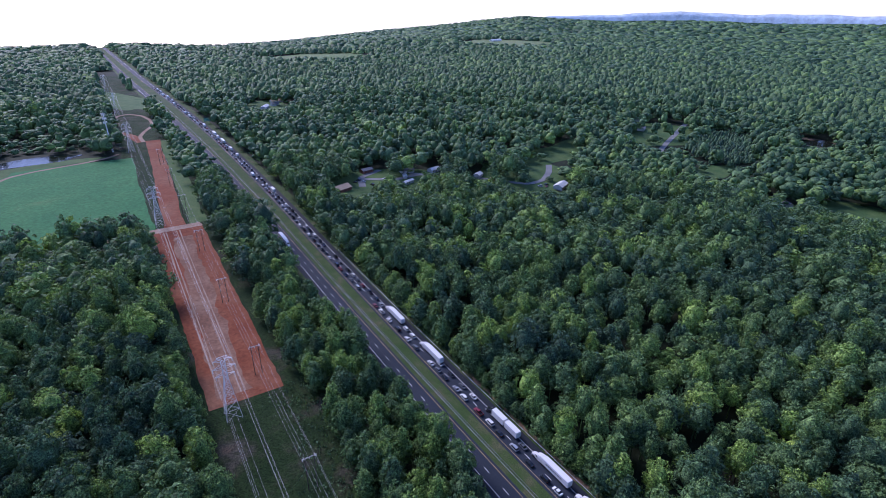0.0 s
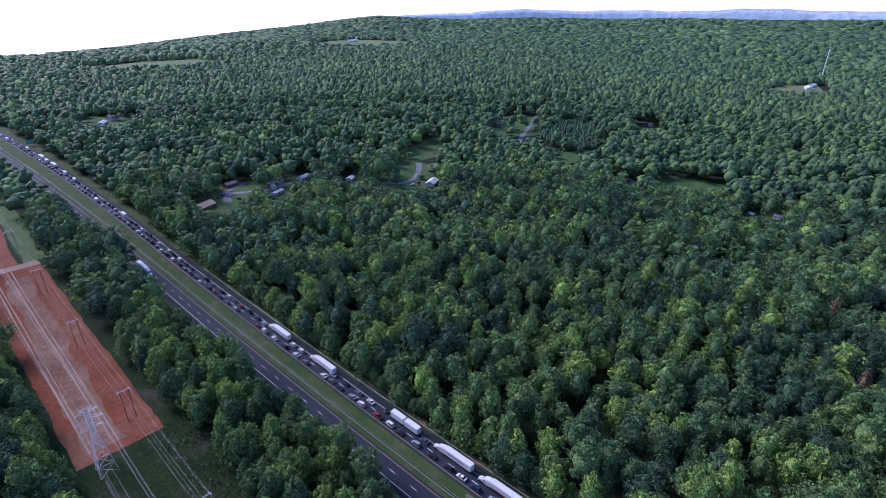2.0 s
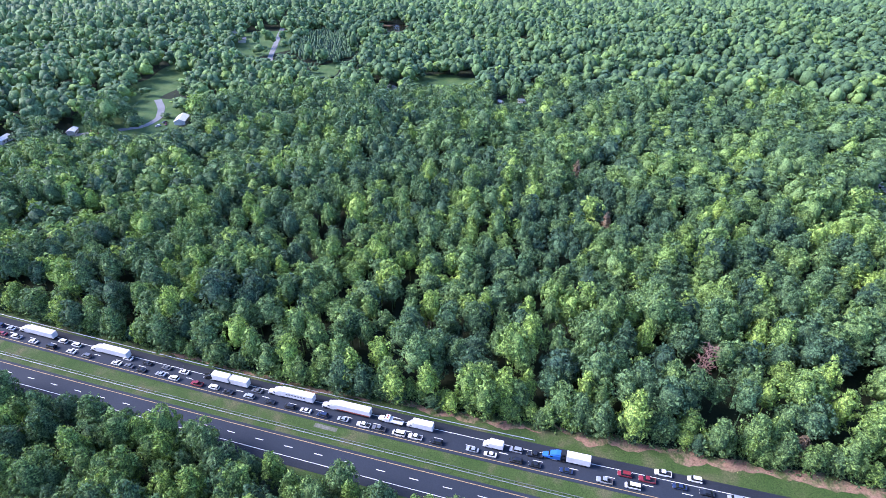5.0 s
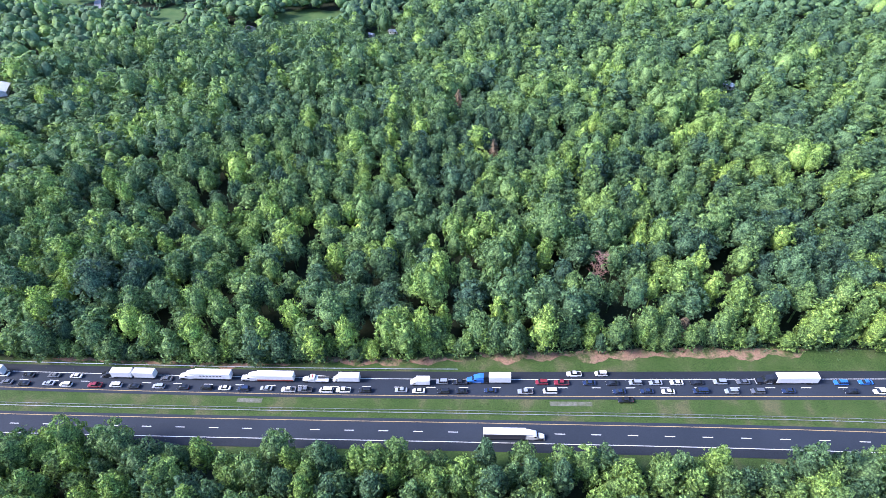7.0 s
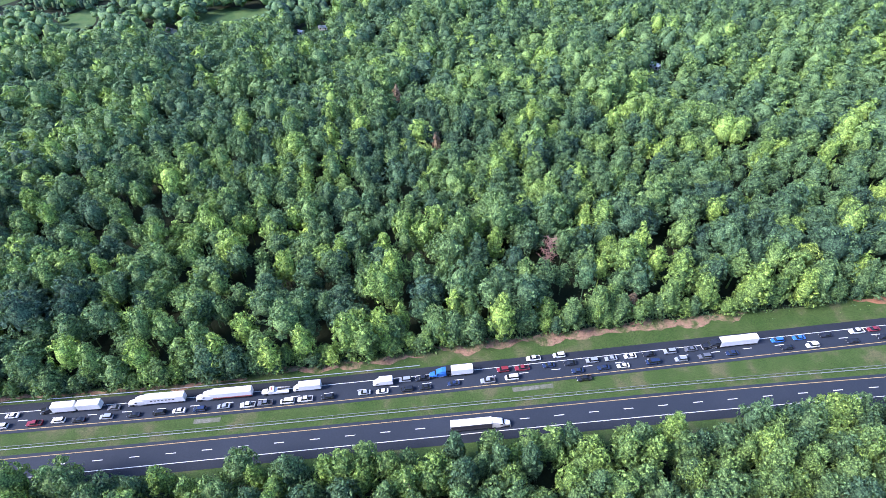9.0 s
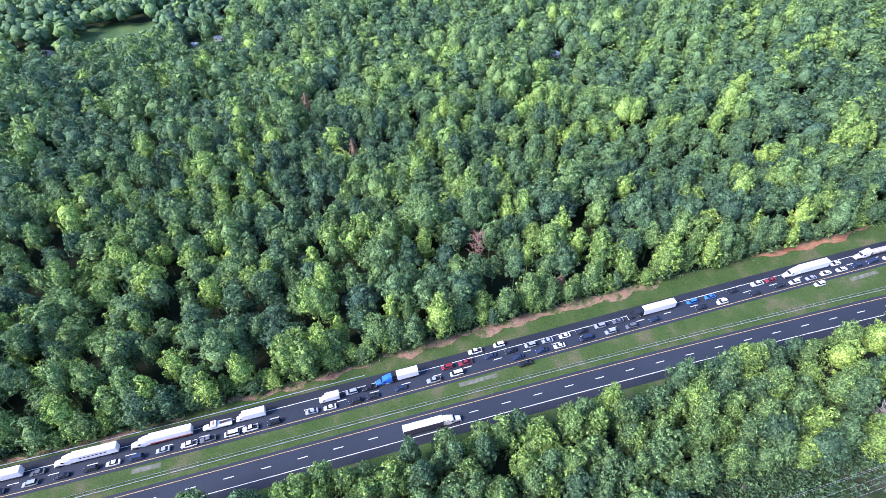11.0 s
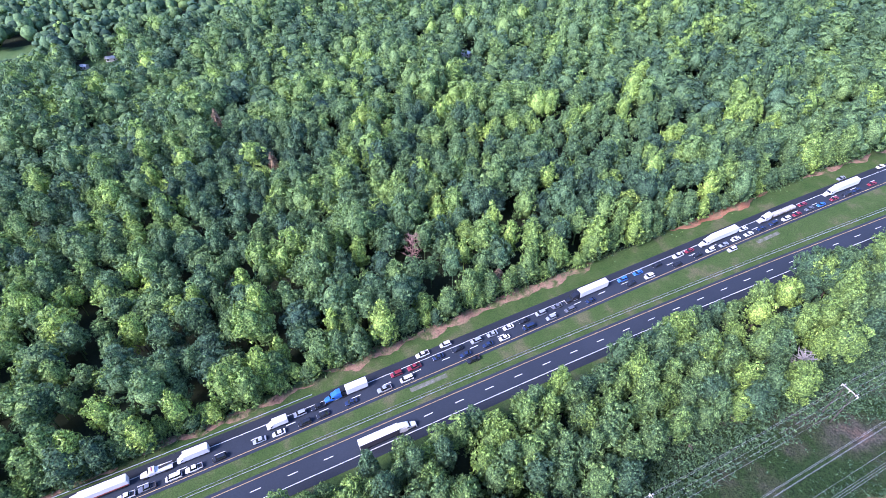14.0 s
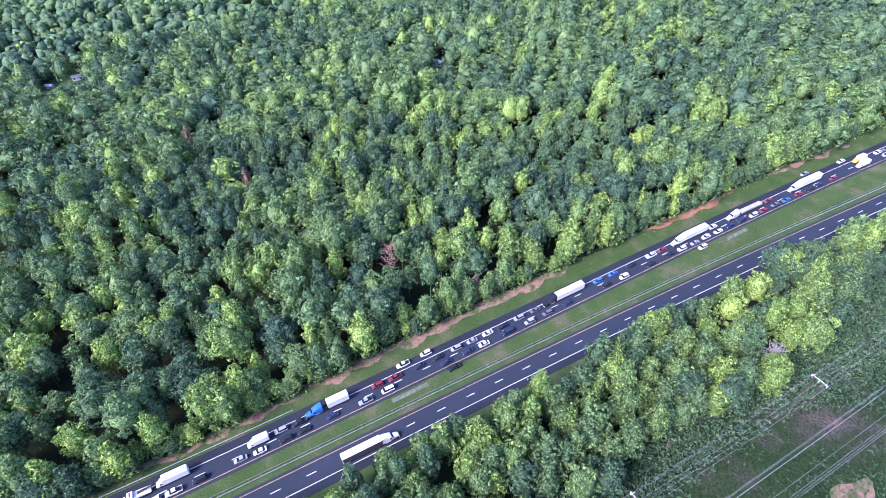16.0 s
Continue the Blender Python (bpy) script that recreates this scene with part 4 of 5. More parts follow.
def car(kind):
    L, w, hood, belt, roof, f0, f1, r1, r0 = CARS[kind]
    top = new(kind if kind != "suv" else "estate_car")
    h = L / 2
    deck = 1.0 if kind == "sedan" else belt
    rear = 0.62 if kind == "pickup" else deck
    rows = [(-h, w * 0.86, 0.42, deck * 0.9), (-h + 0.12, w * 0.97, 0.3, deck), (r0, w, 0.24, belt), (f0, w, 0.24, belt - 0.03), (h - 0.5, w * 0.95, 0.26, hood * 0.94), (h - 0.08, w * 0.84, 0.34, hood * 0.8), (h, w * 0.74, 0.42, hood * 0.68)]
    if kind == "pickup":
        rows = [(-h, w * 0.96, 0.45, 0.7), (r0 - 0.02, w * 0.96, 0.45, 0.7)] + [(r0, w, 0.24, belt)] + rows[3:]
    body = part("body", loft(rows, 0.12), PAINT["white"], top)
    wr_ = w * 0.72
    top_part = part("roof", loft([(r1, wr_, roof - 0.09, roof - 0.03), (r1 + 0.25, wr_ + 0.02, roof - 0.08, roof), (f1 - 0.3, wr_ + 0.02, roof - 0.08, roof), (f1, wr_, roof - 0.1, roof - 0.04)], 0.04), PAINT["white"], top)
    b = belt - 0.04
    wb = w * 0.93
    part("windscreen", slab([(-wb, f0, b), (wb, f0, b), (wr_, f1, roof - 0.06), (-wr_, f1, roof - 0.06)][::-1], -0.04), glass, top)
    part("rear_window", slab([(wb, r0, b), (-wb, r0, b), (-wr_, r1, roof - 0.06), (wr_, r1, roof - 0.06)][::-1], -0.04), glass, top)
    for s in (-1, 1):
        part("side_window", slab([(s * wb, r0, b), (s * wb, f0, b), (s * wr_, f1, roof - 0.06), (s * wr_, r1, roof - 0.06)][::s], 0.04), glass, top)
        part("headlight", solid(s * w * 0.62 - 0.17, s * w * 0.62 + 0.17, h - 0.12, h - 0.01, hood * 0.6, hood * 0.76, bevel=0.02), lamp_clear, top)
        part("tail_light", solid(s * w * 0.72 - 0.14, s * w * 0.72 + 0.14, -h - 0.01, -h + 0.1, 0.68, 0.86, bevel=0.02), lamp_red, top)
        for y in (h - 0.95, -h + 0.95):
            share("wheel", CAR_WHEEL, top, pose(s * (w - 0.12), y, 0.34))
    if kind == "pickup":
        for s in (-1, 1):
            part("bed_side", solid(s * w - (0.1 if s > 0 else 0), s * w + (0.1 if s < 0 else 0), -h, r0 - 0.02, 0.5, 1.12, bevel=0.02), PAINT["white"], top)
        part("tailgate", solid(-w + 0.1, w - 0.1, -h, -h + 0.08, 0.55, 1.1, bevel=0.02), PAINT["white"], top)
        part("bed_floor", solid(-w + 0.1, w - 0.1, -h + 0.08, r0 - 0.04, 0.7, 0.74), chassis_black, top)
    return top


def truck_wheels(top, ys, half):
    for y in ys:
        for s in (-1, 1):
            share("wheel", TRUCK_WHEEL, top, pose(s * half, y, 0.5))


def tractor(top, y, paint, sleeper=True):
    """A bonneted tractor unit whose bumper is at y, facing +y."""
    back = y - (6.3 if sleeper else 4.2)
    part("frame", solid(-0.45, 0.45, back - 1.4, y - 0.4, 0.6, 1.0, bevel=0.03), chassis_black, top)
    part("hood", loft([(y - 2.3, 1.02, 0.75, 2.0), (y - 1.0, 0.95, 0.7, 1.8), (y - 0.15, 0.78, 0.65, 1.55), (y, 0.7, 0.7, 1.35)], 0.2), paint, top)
    part("bumper", solid(-1.15, 1.15, y - 0.25, y + 0.1, 0.4, 0.75, bevel=0.06), steel, top)
    part("cab", loft([(back, 1.2, 0.8, 3.1), (y - 3.1, 1.2, 0.8, 3.0), (y - 2.7, 1.18, 0.8, 2.75), (y - 2.1, 1.1, 0.8, 2.0)], 0.18), paint, top)
    if sleeper:
        part("fairing", loft([(back, 1.15, 2.9, 3.95), (back + 1.4, 1.1, 2.9, 3.85), (y - 2.9, 0.95, 2.8, 3.1)], 0.2), paint, top)
    part("windscreen", slab([(-1.0, y - 2.05, 2.0), (1.0, y - 2.05, 2.0), (0.95, y - 2.68, 2.72), (-0.95, y - 2.68, 2.72)], -0.05), glass, top)
    for s in (-1, 1):
        part("side_window", solid(s * 1.2 - 0.03, s * 1.2 + 0.03, y - 3.6, y - 2.75, 2.0, 2.65), glass, top)
        part("fuel_tank", rod(bmesh.new(), (s * 0.95, y - 5.2, 0.75), (s * 0.95, y - 3.4, 0.75), 0.3, 0.3, 10), steel, top)
    truck_wheels(top, (y - 1.2, back - 0.2, back - 1.3), 1.05)


def trailer(top, y0, y1, material=trailer_white, z1=4.1, red=False, bars=False, axles=2):
    """A box trailer between two places, on a frame."""
    part("trailer_box", solid(-1.29, 1.29, y0, y1, 1.15, z1, bevel=0.05), material, top)
    part("rear_door", solid(-1.2, 1.2, y0 - 0.03, y0 - 0.002, 1.25, z1 - 0.12), material, top)
    part("trailer_frame", solid(-0.5, 0.5, y0 + 0.3, y1 - 0.4, 0.9, 1.15), chassis_black, top)
    truck_wheels(top, [y0 + 1.6 + 1.25 * k for k in range(axles)], 1.05)
    if red:
        for s in (-1, 1):
            part("stripe", solid(s * 1.3 - 0.012, s * 1.3 + 0.012, y0 + 0.1, y1 - 0.1, 1.2, 1.75), stripe_red, top, "faded red stripe")
    if bars:
        for s in (-1, 1):
            for k in range(7):
                a = y0 + 3.4 + k * 1.3
                part("lettering_bar", solid(s * 1.3 - 0.012, s * 1.3 + 0.012, a, a + 0.75, 2.5, 3.1), mark_dark, top)


def semi(kind):
    top = new("semi_truck")
    paint = {"semi_dark": PAINT["black"], "blue": PAINT["blue"], "double": PAINT["black"]}.get(kind, PAINT["white"])
    if kind == "double":
        tractor(top, 11.4, paint, False)
        trailer(top, -1.4, 6.6, axles=1)
        trailer(top, -10.4, -2.3, axles=1)
        part("dolly", solid(-0.5, 0.5, -3.0, -1.2, 0.7, 1.0), chassis_black, top)
    elif kind == "blue":
        tractor(top, 8.6, paint)
        trailer(top, -7.8, 0.3)
        part("fifth_wheel", solid(-0.5, 0.5, 0.2, 2.2, 0.9, 1.15, bevel=0.03), chassis_black, top)
    elif kind == "flat":
        tractor(top, 11.0, paint)
        part("flat_deck", solid(-1.28, 1.28, -11.0, 3.6, 1.2, 1.45, bevel=0.03), pole_wood, top)
        part("trailer_frame", solid(-0.5, 0.5, -10.5, 3.2, 0.8, 1.2), chassis_black, top)
        truck_wheels(top, (-9.4, -8.1), 1.05)
        for k in range(4):
            part("load", solid(-1.1, 1.1, -10.4 + 3.5 * k, -7.4 + 3.5 * k, 1.45, 2.3, bevel=0.05), concrete, top, "stacked pale load")
    else:
        tractor(top, 10.2, paint)
        trailer(top, -10.4, 3.8, red=kind == "semi_red", bars=kind == "semi_text")
        if kind == "semi_open":
            for s in (-1, 1):
                part("side_panel", solid(s * 1.3 - 0.012, s * 1.3 + 0.012, -10.3, 3.7, 1.2, 3.9), mark_dark, top, "black trailer side panel")
    return top


def box_truck(kind):
    top = new("box_truck")
    f, b = (5.2, -5.2) if kind == "box" else (3.7, -3.7)
    part("frame", solid(-0.45, 0.45, b + 0.2, f - 0.4, 0.55, 0.95), chassis_black, top)
    part("cab", loft([(f - 2.3, 1.08, 0.6, 2.5), (f - 1.5, 1.08, 0.6, 2.45), (f - 0.85, 1.05, 0.55, 1.6), (f - 0.1, 0.95, 0.5, 1.35), (f, 0.85, 0.55, 1.2)], 0.15), PAINT["white"], top)
    part("windscreen", slab([(-0.95, f - 0.88, 1.62), (0.95, f - 0.88, 1.62), (0.92, f - 1.48, 2.4), (-0.92, f - 1.48, 2.4)], -0.05), glass, top)
    for s in (-1, 1):
        part("side_window", solid(s * 1.08 - 0.03, s * 1.08 + 0.03, f - 2.1, f - 1.3, 1.6, 2.2), glass, top)
    part("cargo_box", solid(-1.22, 1.22, b, f - 2.35, 0.98, 3.7 if kind == "box" else 3.3, bevel=0.06), trailer_white, top)
    part("rear_door", solid(-1.1, 1.1, b - 0.03, b - 0.002, 1.05, 3.1), trailer_white, top)
    truck_wheels(top, (f - 1.3, b + 1.8), 0.95)
    return top


def wrecker():
    top = new("tow_truck")
    part("frame", solid(-0.5, 0.5, -5.0, 4.6, 0.55, 1.0, bevel=0.03), chassis_black, top)
    part("hood", loft([(2.7, 1.0, 0.75, 1.95), (4.4, 0.9, 0.7, 1.7), (5.0, 0.72, 0.7, 1.4)], 0.2), PAINT["white"], top)
    part("cab", loft([(0.2, 1.18, 0.8, 2.85), (1.9, 1.18, 0.8, 2.85), (2.7, 1.1, 0.8, 2.0)], 0.18), PAINT["white"], top)
    part("windscreen", slab([(-1.0, 2.72, 2.0), (1.0, 2.72, 2.0), (0.95, 2.0, 2.75), (-0.95, 2.0, 2.75)], -0.05), glass, top)
    part("bed", loft([(-5.0, 1.2, 1.0, 1.5), (-0.1, 1.2, 1.0, 2.0), (0.1, 1.2, 1.0, 2.0)], 0.08), PAINT["white"], top)
    part("boom", loft([(-5.6, 0.25, 2.5, 2.8), (-1.0, 0.4, 1.9, 2.4)], 0.06), chassis_black, top)
    part("light_bar", solid(-0.8, 0.8, 0.9, 1.2, 2.85, 3.0, bevel=0.03), lamp_red, top)
    truck_wheels(top, (3.8, -2.6, -3.9), 1.05)
    return top


WORDS = {"sedan": "saloon car", "suv": "tall estate car", "van": "passenger van", "pickup": "pickup truck"}
TRUCK_LABEL = {"semi": "white semi truck with a long white box trailer in the jam", "semi_open": "white semi truck with black trailer sides", "semi_red": "white semi truck, trailer with a faded red stripe, in the jam",
               "semi_text": "white semi truck, dark lettering bars on its trailer", "semi_dark": "black tractor with a long white box trailer in the jam",
               "double": "black tractor with two short white box trailers", "blue": "bright blue tractor with a short white trailer", "flat": "white tractor with a loaded flatbed trailer",
               "box": "white box truck standing in the jam", "boxs": "small white box truck standing in the jam", "wrecker": "white heavy tow truck standing in the jam"}


def place(kind, paint, road, off, y, back=False):
    x = float(road(y)) + off
    s = (float(road(y + 6)) - float(road(y - 6))) / 12
    tilt = math.degrees(math.atan(float(rise(y + 2) - rise(y - 2)) / 4))
    m = pose(x, y, zed(x, y) + 0.21, tilt, 0, -math.degrees(math.atan(s))) @ pose(0, 0, 0, 0, 0, 180 if back else 0)
    if kind not in STOCK:
        thing = car(kind) if kind in CARS else wrecker() if kind == "wrecker" else box_truck(kind) if kind in ("box", "boxs") else semi(kind)
        STOCK[kind] = thing
        thing.matrix_basis = m
    else:
        thing = copy_thing(STOCK[kind], m)
    if kind in CARS:
        for c in thing.children:
            if c.name.split(".")[0] in ("body", "roof", "bed_side", "tailgate"):
                c.material_slots[0].link = "OBJECT"
                c.material_slots[0].material = PAINT[paint]
        tagged(thing, f"{paint} {WORDS[kind]} standing in the queue of traffic", "car", "cars in the jam")
    else:
        if kind == "boxs" and paint == "yellow":
            for c in thing.children:
                if c.name.split(".")[0] == "cab":
                    c.material_slots[0].link = "OBJECT"
                    c.material_slots[0].material = PAINT["yellow"]
        label = TRUCK_LABEL[kind] if not back else "white semi truck alone on the open carriageway"
        tagged(thing, label, "truck", "trucks in the jam" if not back else "")
    return thing


# queue in the lane beside the median, then in the outer lane, north to south
INNER = """white sedan 176, grey sedan 169.5, black sedan 162.6, silver sedan 153, white suv 146, red pickup 134.5, white suv 126.5, black sedan 119.3, silver suv 109.7,
black sedan 100, black suv 91, white sedan 84, navy suv 76.6, silver sedan 68, white pickup 59.3, grey pickup 53, white van 45, white pickup 38.5, black suv 30.3, silver sedan 16.8,
white sedan 10.2, black suv 1, black sedan -5.6, navy sedan -16.3, silver pickup -29, white van -38, navy sedan -62.8, navy sedan -72.6, white sedan -80, navy van -91.3, silver suv -102,
grey suv -111, navy sedan -121.4, black sedan -142.2, white suv -151.6, black sedan -166.8, black sedan -178.5, white suv -185.4, silver sedan -193, white sedan -200.3, white sedan -207.7,
navy sedan -215.3, navy suv -222.5, white suv -230, red sedan -236.6, grey sedan -244.6, blue sedan -251.5, red sedan -260, black suv -267.5, navy sedan -274, red sedan -284, white boxs -304.5,
silver sedan -321.6, white suv -328"""
OUTER = """white sedan 173.3, black sedan 163, grey sedan 153, white sedan 144.2, grey sedan 108.3, silver suv 1.7, black pickup -5, red suv -35.4, red pickup -42.6, navy sedan -52.7,
black sedan -61, silver suv -69.4, silver sedan -76.6, white sedan -84, black sedan -91.2, silver suv -99.4, grey sedan -107.4, blue suv -140.4, blue sedan -148.7, black sedan -159,
white pickup -170.8, red sedan -177.3, white sedan -208, red sedan -244.5, white sedan -320.5, grey sedan -326.5, blue sedan -338.3"""
TRUCKS = """double 122.9 2.7, semi_text 93 2.9, semi_red 68.5 2.6, wrecker 49.8 2.4, box 38.1 2.7, boxs 9.9 1.6, blue -16.2 2.7, semi_dark -122 2.4, semi -193.5 2.2, flat -228.5 2,
semi -268.3 2, boxs -307 2, semi 224.8 2.8, semi 183.2 2.4, box 458.5 2, semi 655.6 2.4, semi 700.3 2.4, boxs 585.5 2"""
ASIDE = "white pickup -47.7 5.6, white suv -57.7 5.8, silver sedan -276.3 8, white sedan -299.6 6, black pickup -64.3 -5.6, white suv -193.8 -6"
jr = random.Random(8)
for text, off in ((INNER, -1.9), (OUTER, 1.9)):
    for item in text.replace("\n", " ").split(","):
        paint, kind, y = item.split()
        place(kind, paint, east_road, off + jr.uniform(-0.25, 0.25), float(y))
taken = []
for item in TRUCKS.replace("\n", " ").split(","):
    kind, y, off = item.split()
    place(kind, "white" if y != "-307" else "yellow", east_road, float(off), float(y))
    taken.append((float(y), 13.5 if kind in ("semi", "double") else 7))
for item in ASIDE.split(","):
    paint, kind, y, off = item.split()
    place(kind, paint, east_road, float(off), float(y))
for off in (-1.9, 1.9):
    y = 184.0
    while y < 1150:
        y += jr.uniform(6.6, 10.5) + (jr.uniform(3, 16) if jr.random() < 0.12 else 0)
        if off > 0 and any(abs(y - t) < g for t, g in taken):
            continue
        if y > 480 and jr.random() < 0.1:
            y += 7
            place(jr.choice(["boxs", "box"]), "white", east_road, off, y)
            y += 6
            continue
        place(jr.choice(["sedan", "sedan", "suv", "suv", "van", "pickup"]), jr.choice(["white", "white", "silver", "grey", "black", "black", "navy", "red"]), east_road, off + jr.uniform(-0.3, 0.3), y)
place("semi", "white", west_road, -1.6, 352, True)
place("semi_open", "white", west_road, -1.6, -24, True)
for y, off in ((560, -1.8), (604, -1.8), (652, 1.8), (700, -1.8)):
    tagged(place("sedan", "white" if off < 0 else "grey", west_road, off, y, True), "car driving on the open carriageway", "car", "cars on the open carriageway")

# ---- guard rails ----
def guard_rail(road, off, y0, y1, face, label):
    """A corrugated steel beam on posts."""
    ys = np.arange(y0, y1 + 0.1, 4.0)
    prof = [(0.0, 0.5), (0.07, 0.56), (0.0, 0.63), (0.07, 0.7), (0.0, 0.78), (-0.04, 0.78), (-0.04, 0.5)]
    x = np.array([float(road(y)) for y in ys]) + off
    z = land(x, ys) + 0.12
    v = np.stack([np.stack([x + face * a, ys, z + b], 1) for a, b in prof], 1).reshape(-1, 3)
    m, n = len(prof), len(ys)
    i, j = np.meshgrid(np.arange(n - 1), np.arange(m), indexing="ij")
    i, j = i.ravel(), j.ravel()
    quads = np.stack([i * m + j, i * m + (j + 1) % m, (i + 1) * m + (j + 1) % m, (i + 1) * m + j], 1)
    rail = tagged(new("guard_rail"), label, "guard rail")
    beam = soup("beam", v, quads, steel, smooth=False)
    beam.parent = rail
    near = [k for k in range(n) if abs(ys[k]) < 260]
    post = None
    for k in near:
        m4 = Matrix.Translation((x[k] - face * 0.1, ys[k], z[k]))
        if post is None:
            ob = part("post", solid(-0.06, 0.06, -0.05, 0.05, -0.6, 0.76), steel, rail)
            post, ob.matrix_basis = ob.data, m4
        else:
            share("post", post, rail, m4)


guard_rail(west_road, 7.0, -600, 1000, -1, "galvanised steel guard rail along the median")
guard_rail(west_road, 8.1, -600, 1000, 1, "galvanised steel guard rail along the median")
guard_rail(east_road, 7.9, -4, 330, -1, "galvanised steel guard rail beside the outer shoulder")

# drainage aprons in the median
for y, off, ln in ((73, -6.6, 9.5), (-45, -6.7, 15), (-214, -7.2, 13)):
    x = float(east_road(y)) + off
    apron = make("drain_apron", solid(-0.9, 0.9, -ln / 2, ln / 2, -0.25, 0.07, bevel=0.03), worn_concrete)
    apron.matrix_basis = pose(x, y, zed(x, y) + 0.1, math.degrees(math.atan(float(rise(y + 2) - rise(y - 2)) / 4)))
    tagged(apron, "weathered concrete drainage apron in the median grass", "concrete apron")


# ---- power lines ----
def lattice_tower(x, y, H):
    top = tagged(new("lattice_tower"), "tall pale steel lattice transmission tower on the cleared strip", "pylon")
    top.matrix_basis = pose(x, y, zed(x, y))
    half = lambda z: 3.4 * (1 - z / (0.66 * H)) + 0.85 * z / (0.66 * H) if z < 0.66 * H else 0.85
    levels = [0, 0.16, 0.3, 0.42, 0.52, 0.6, 0.66, 0.72, 0.78, 0.84, 0.9, 0.96]
    corners = ((-1, -1), (1, -1), (1, 1), (-1, 1))
    for sx, sy in corners:
        bm = bmesh.new()
        rod(bm, (sx * half(0), sy * half(0), -0.5), (sx * 0.85, sy * 0.85, 0.66 * H), 0.15, 0.12, 4)
        rod(bm, (sx * 0.85, sy * 0.85, 0.66 * H), (sx * 0.85, sy * 0.85, 0.96 * H), 0.12, 0.1, 4)
        part("leg", bm, tower_steel, top)
    for k in range(4):
        bm = bmesh.new()
        (ax, ay), (bx_, by_) = corners[k], corners[(k + 1) % 4]
        for u, v in zip(levels, levels[1:]):
            p, q = half(u * H), half(v * H)
            rod(bm, (ax * p, ay * p, u * H), (bx_ * q, by_ * q, v * H), 0.06, 0.06, 3)
            rod(bm, (bx_ * p, by_ * p, u * H), (ax * q, ay * q, v * H), 0.06, 0.06, 3)
            rod(bm, (ax * q, ay * q, v * H), (bx_ * q, by_ * q, v * H), 0.06, 0.06, 3)
        part("bracing", bm, tower_steel, top)
    for z, reach in ((0.7, 3.8), (0.82, 4.6), (0.94, 3.8)):
        for s in (-1, 1):
            bm = bmesh.new()
            for q in (-0.85, 0.85):
                rod(bm, (s * 0.85, q, z * H), (s * reach, 0, z * H + 0.3), 0.09, 0.07, 3)
                rod(bm, (s * 0.85, q, z * H + 1.6), (s * reach, 0, z * H + 0.3), 0.07, 0.06, 3)
            arm = part("cross_arm", bm, tower_steel, top)
            part("insulator", rod(bmesh.new(), (s * reach, 0, z * H + 0.3), (s * reach, 0, z * H - 1.5), 0.16, 0.16, 6), insulator, arm)
    part("peak", rod(bmesh.new(), (-2.2, 0, H), (2.2, 0, H), 0.08, 0.08, 4), tower_steel, top)
    bm = bmesh.new()
    for sx, sy in corners:
        rod(bm, (sx * 0.85, sy * 0.85, 0.96 * H), (sx * 2.2, 0, H), 0.08, 0.06, 3)
    part("peak_strut", bm, tower_steel, top)


def h_frame(x, y, H=16.5):
    top = tagged(new("h_frame_pole"), "wooden H-frame power pole with a pale crossarm", "power pole", "H-frame poles on the cleared strip")
    top.matrix_basis = pose(x, y, zed(x, y))
    for s in (-1, 1):
        part("pole", rod(bmesh.new(), (s * 1.7, 0, -0.5), (s * 1.7, 0, H + 0.8), 0.19, 0.13, 7), pole_wood, top)
        part("insulator", rod(bmesh.new(), (s * 2.6, 0, H), (s * 2.6, 0, H - 1.0), 0.12, 0.12, 5), insulator, top)
        part("end_arm", solid(s * 2.1 - 0.09, s * 2.1 + 0.09, -0.85, 0.85, H + 0.15, H + 0.33, bevel=0.02), arm_wood, top)
    part("insulator", rod(bmesh.new(), (0, 0, H), (0, 0, H - 1.0), 0.12, 0.12, 5), insulator, top)
    part("crossarm", solid(-2.8, 2.8, -0.11, 0.11, H - 0.12, H + 0.14, bevel=0.02), arm_wood, top)
    bm = bmesh.new()
    rod(bm, (-1.7, 0, H - 5), (1.7, 0, H - 1.5), 0.07, 0.07, 4)
    rod(bm, (1.7, 0, H - 5), (-1.7, 0, H - 1.5), 0.07, 0.07, 4)
    part("brace", bm, pole_wood, top)


def wire(points, sag, r=0.035):
    """A sagging conductor through its supports."""
    bm = bmesh.new()
    for a, b in zip(points, points[1:]):
        last = None
        for k in range(13):
            t = k / 12
            p = Vector(a).lerp(Vector(b), t) - Vector((0, 0, 4 * sag * t * (1 - t)))
            if last is not None:
                rod(bm, last, p, r, r, 3)
            last = p
    tagged(make("power_line", bm, cable), "sagging overhead power conductor", "cable", "power lines")


TOWERS = [(-78, -270), (-79, -40), (-79, 190), (-82, 425), (-85, 660), (-88, 895), (-93, 1130)]
TH = 32.0
for x, y in TOWERS[1:]:
    lattice_tower(x, y, TH)
for z, reach in ((0.7, 3.8), (0.82, 4.6), (0.94, 3.8)):
    for s in (-1, 1):
        wire([(x + s * reach, y, zed(x, y) + z * TH - 1.5) for x, y in TOWERS], 5.0, 0.022)
for s in (-1, 1):
    wire([(x + s * 2.2, y, zed(x, y) + TH) for x, y in TOWERS], 3.5, 0.02)
POLES = [(-62, y) for y in (-310, -235, -159, -82, -10, 62, 134, 213, 289, 365, 440, 515, 590)]
for x, y in POLES:
    h_frame(x, y)
for off in (-2.6, 0, 2.6):
    wire([(x + off, y, zed(x, y) + 15.5) for x, y in POLES], 1.6, 0.022)
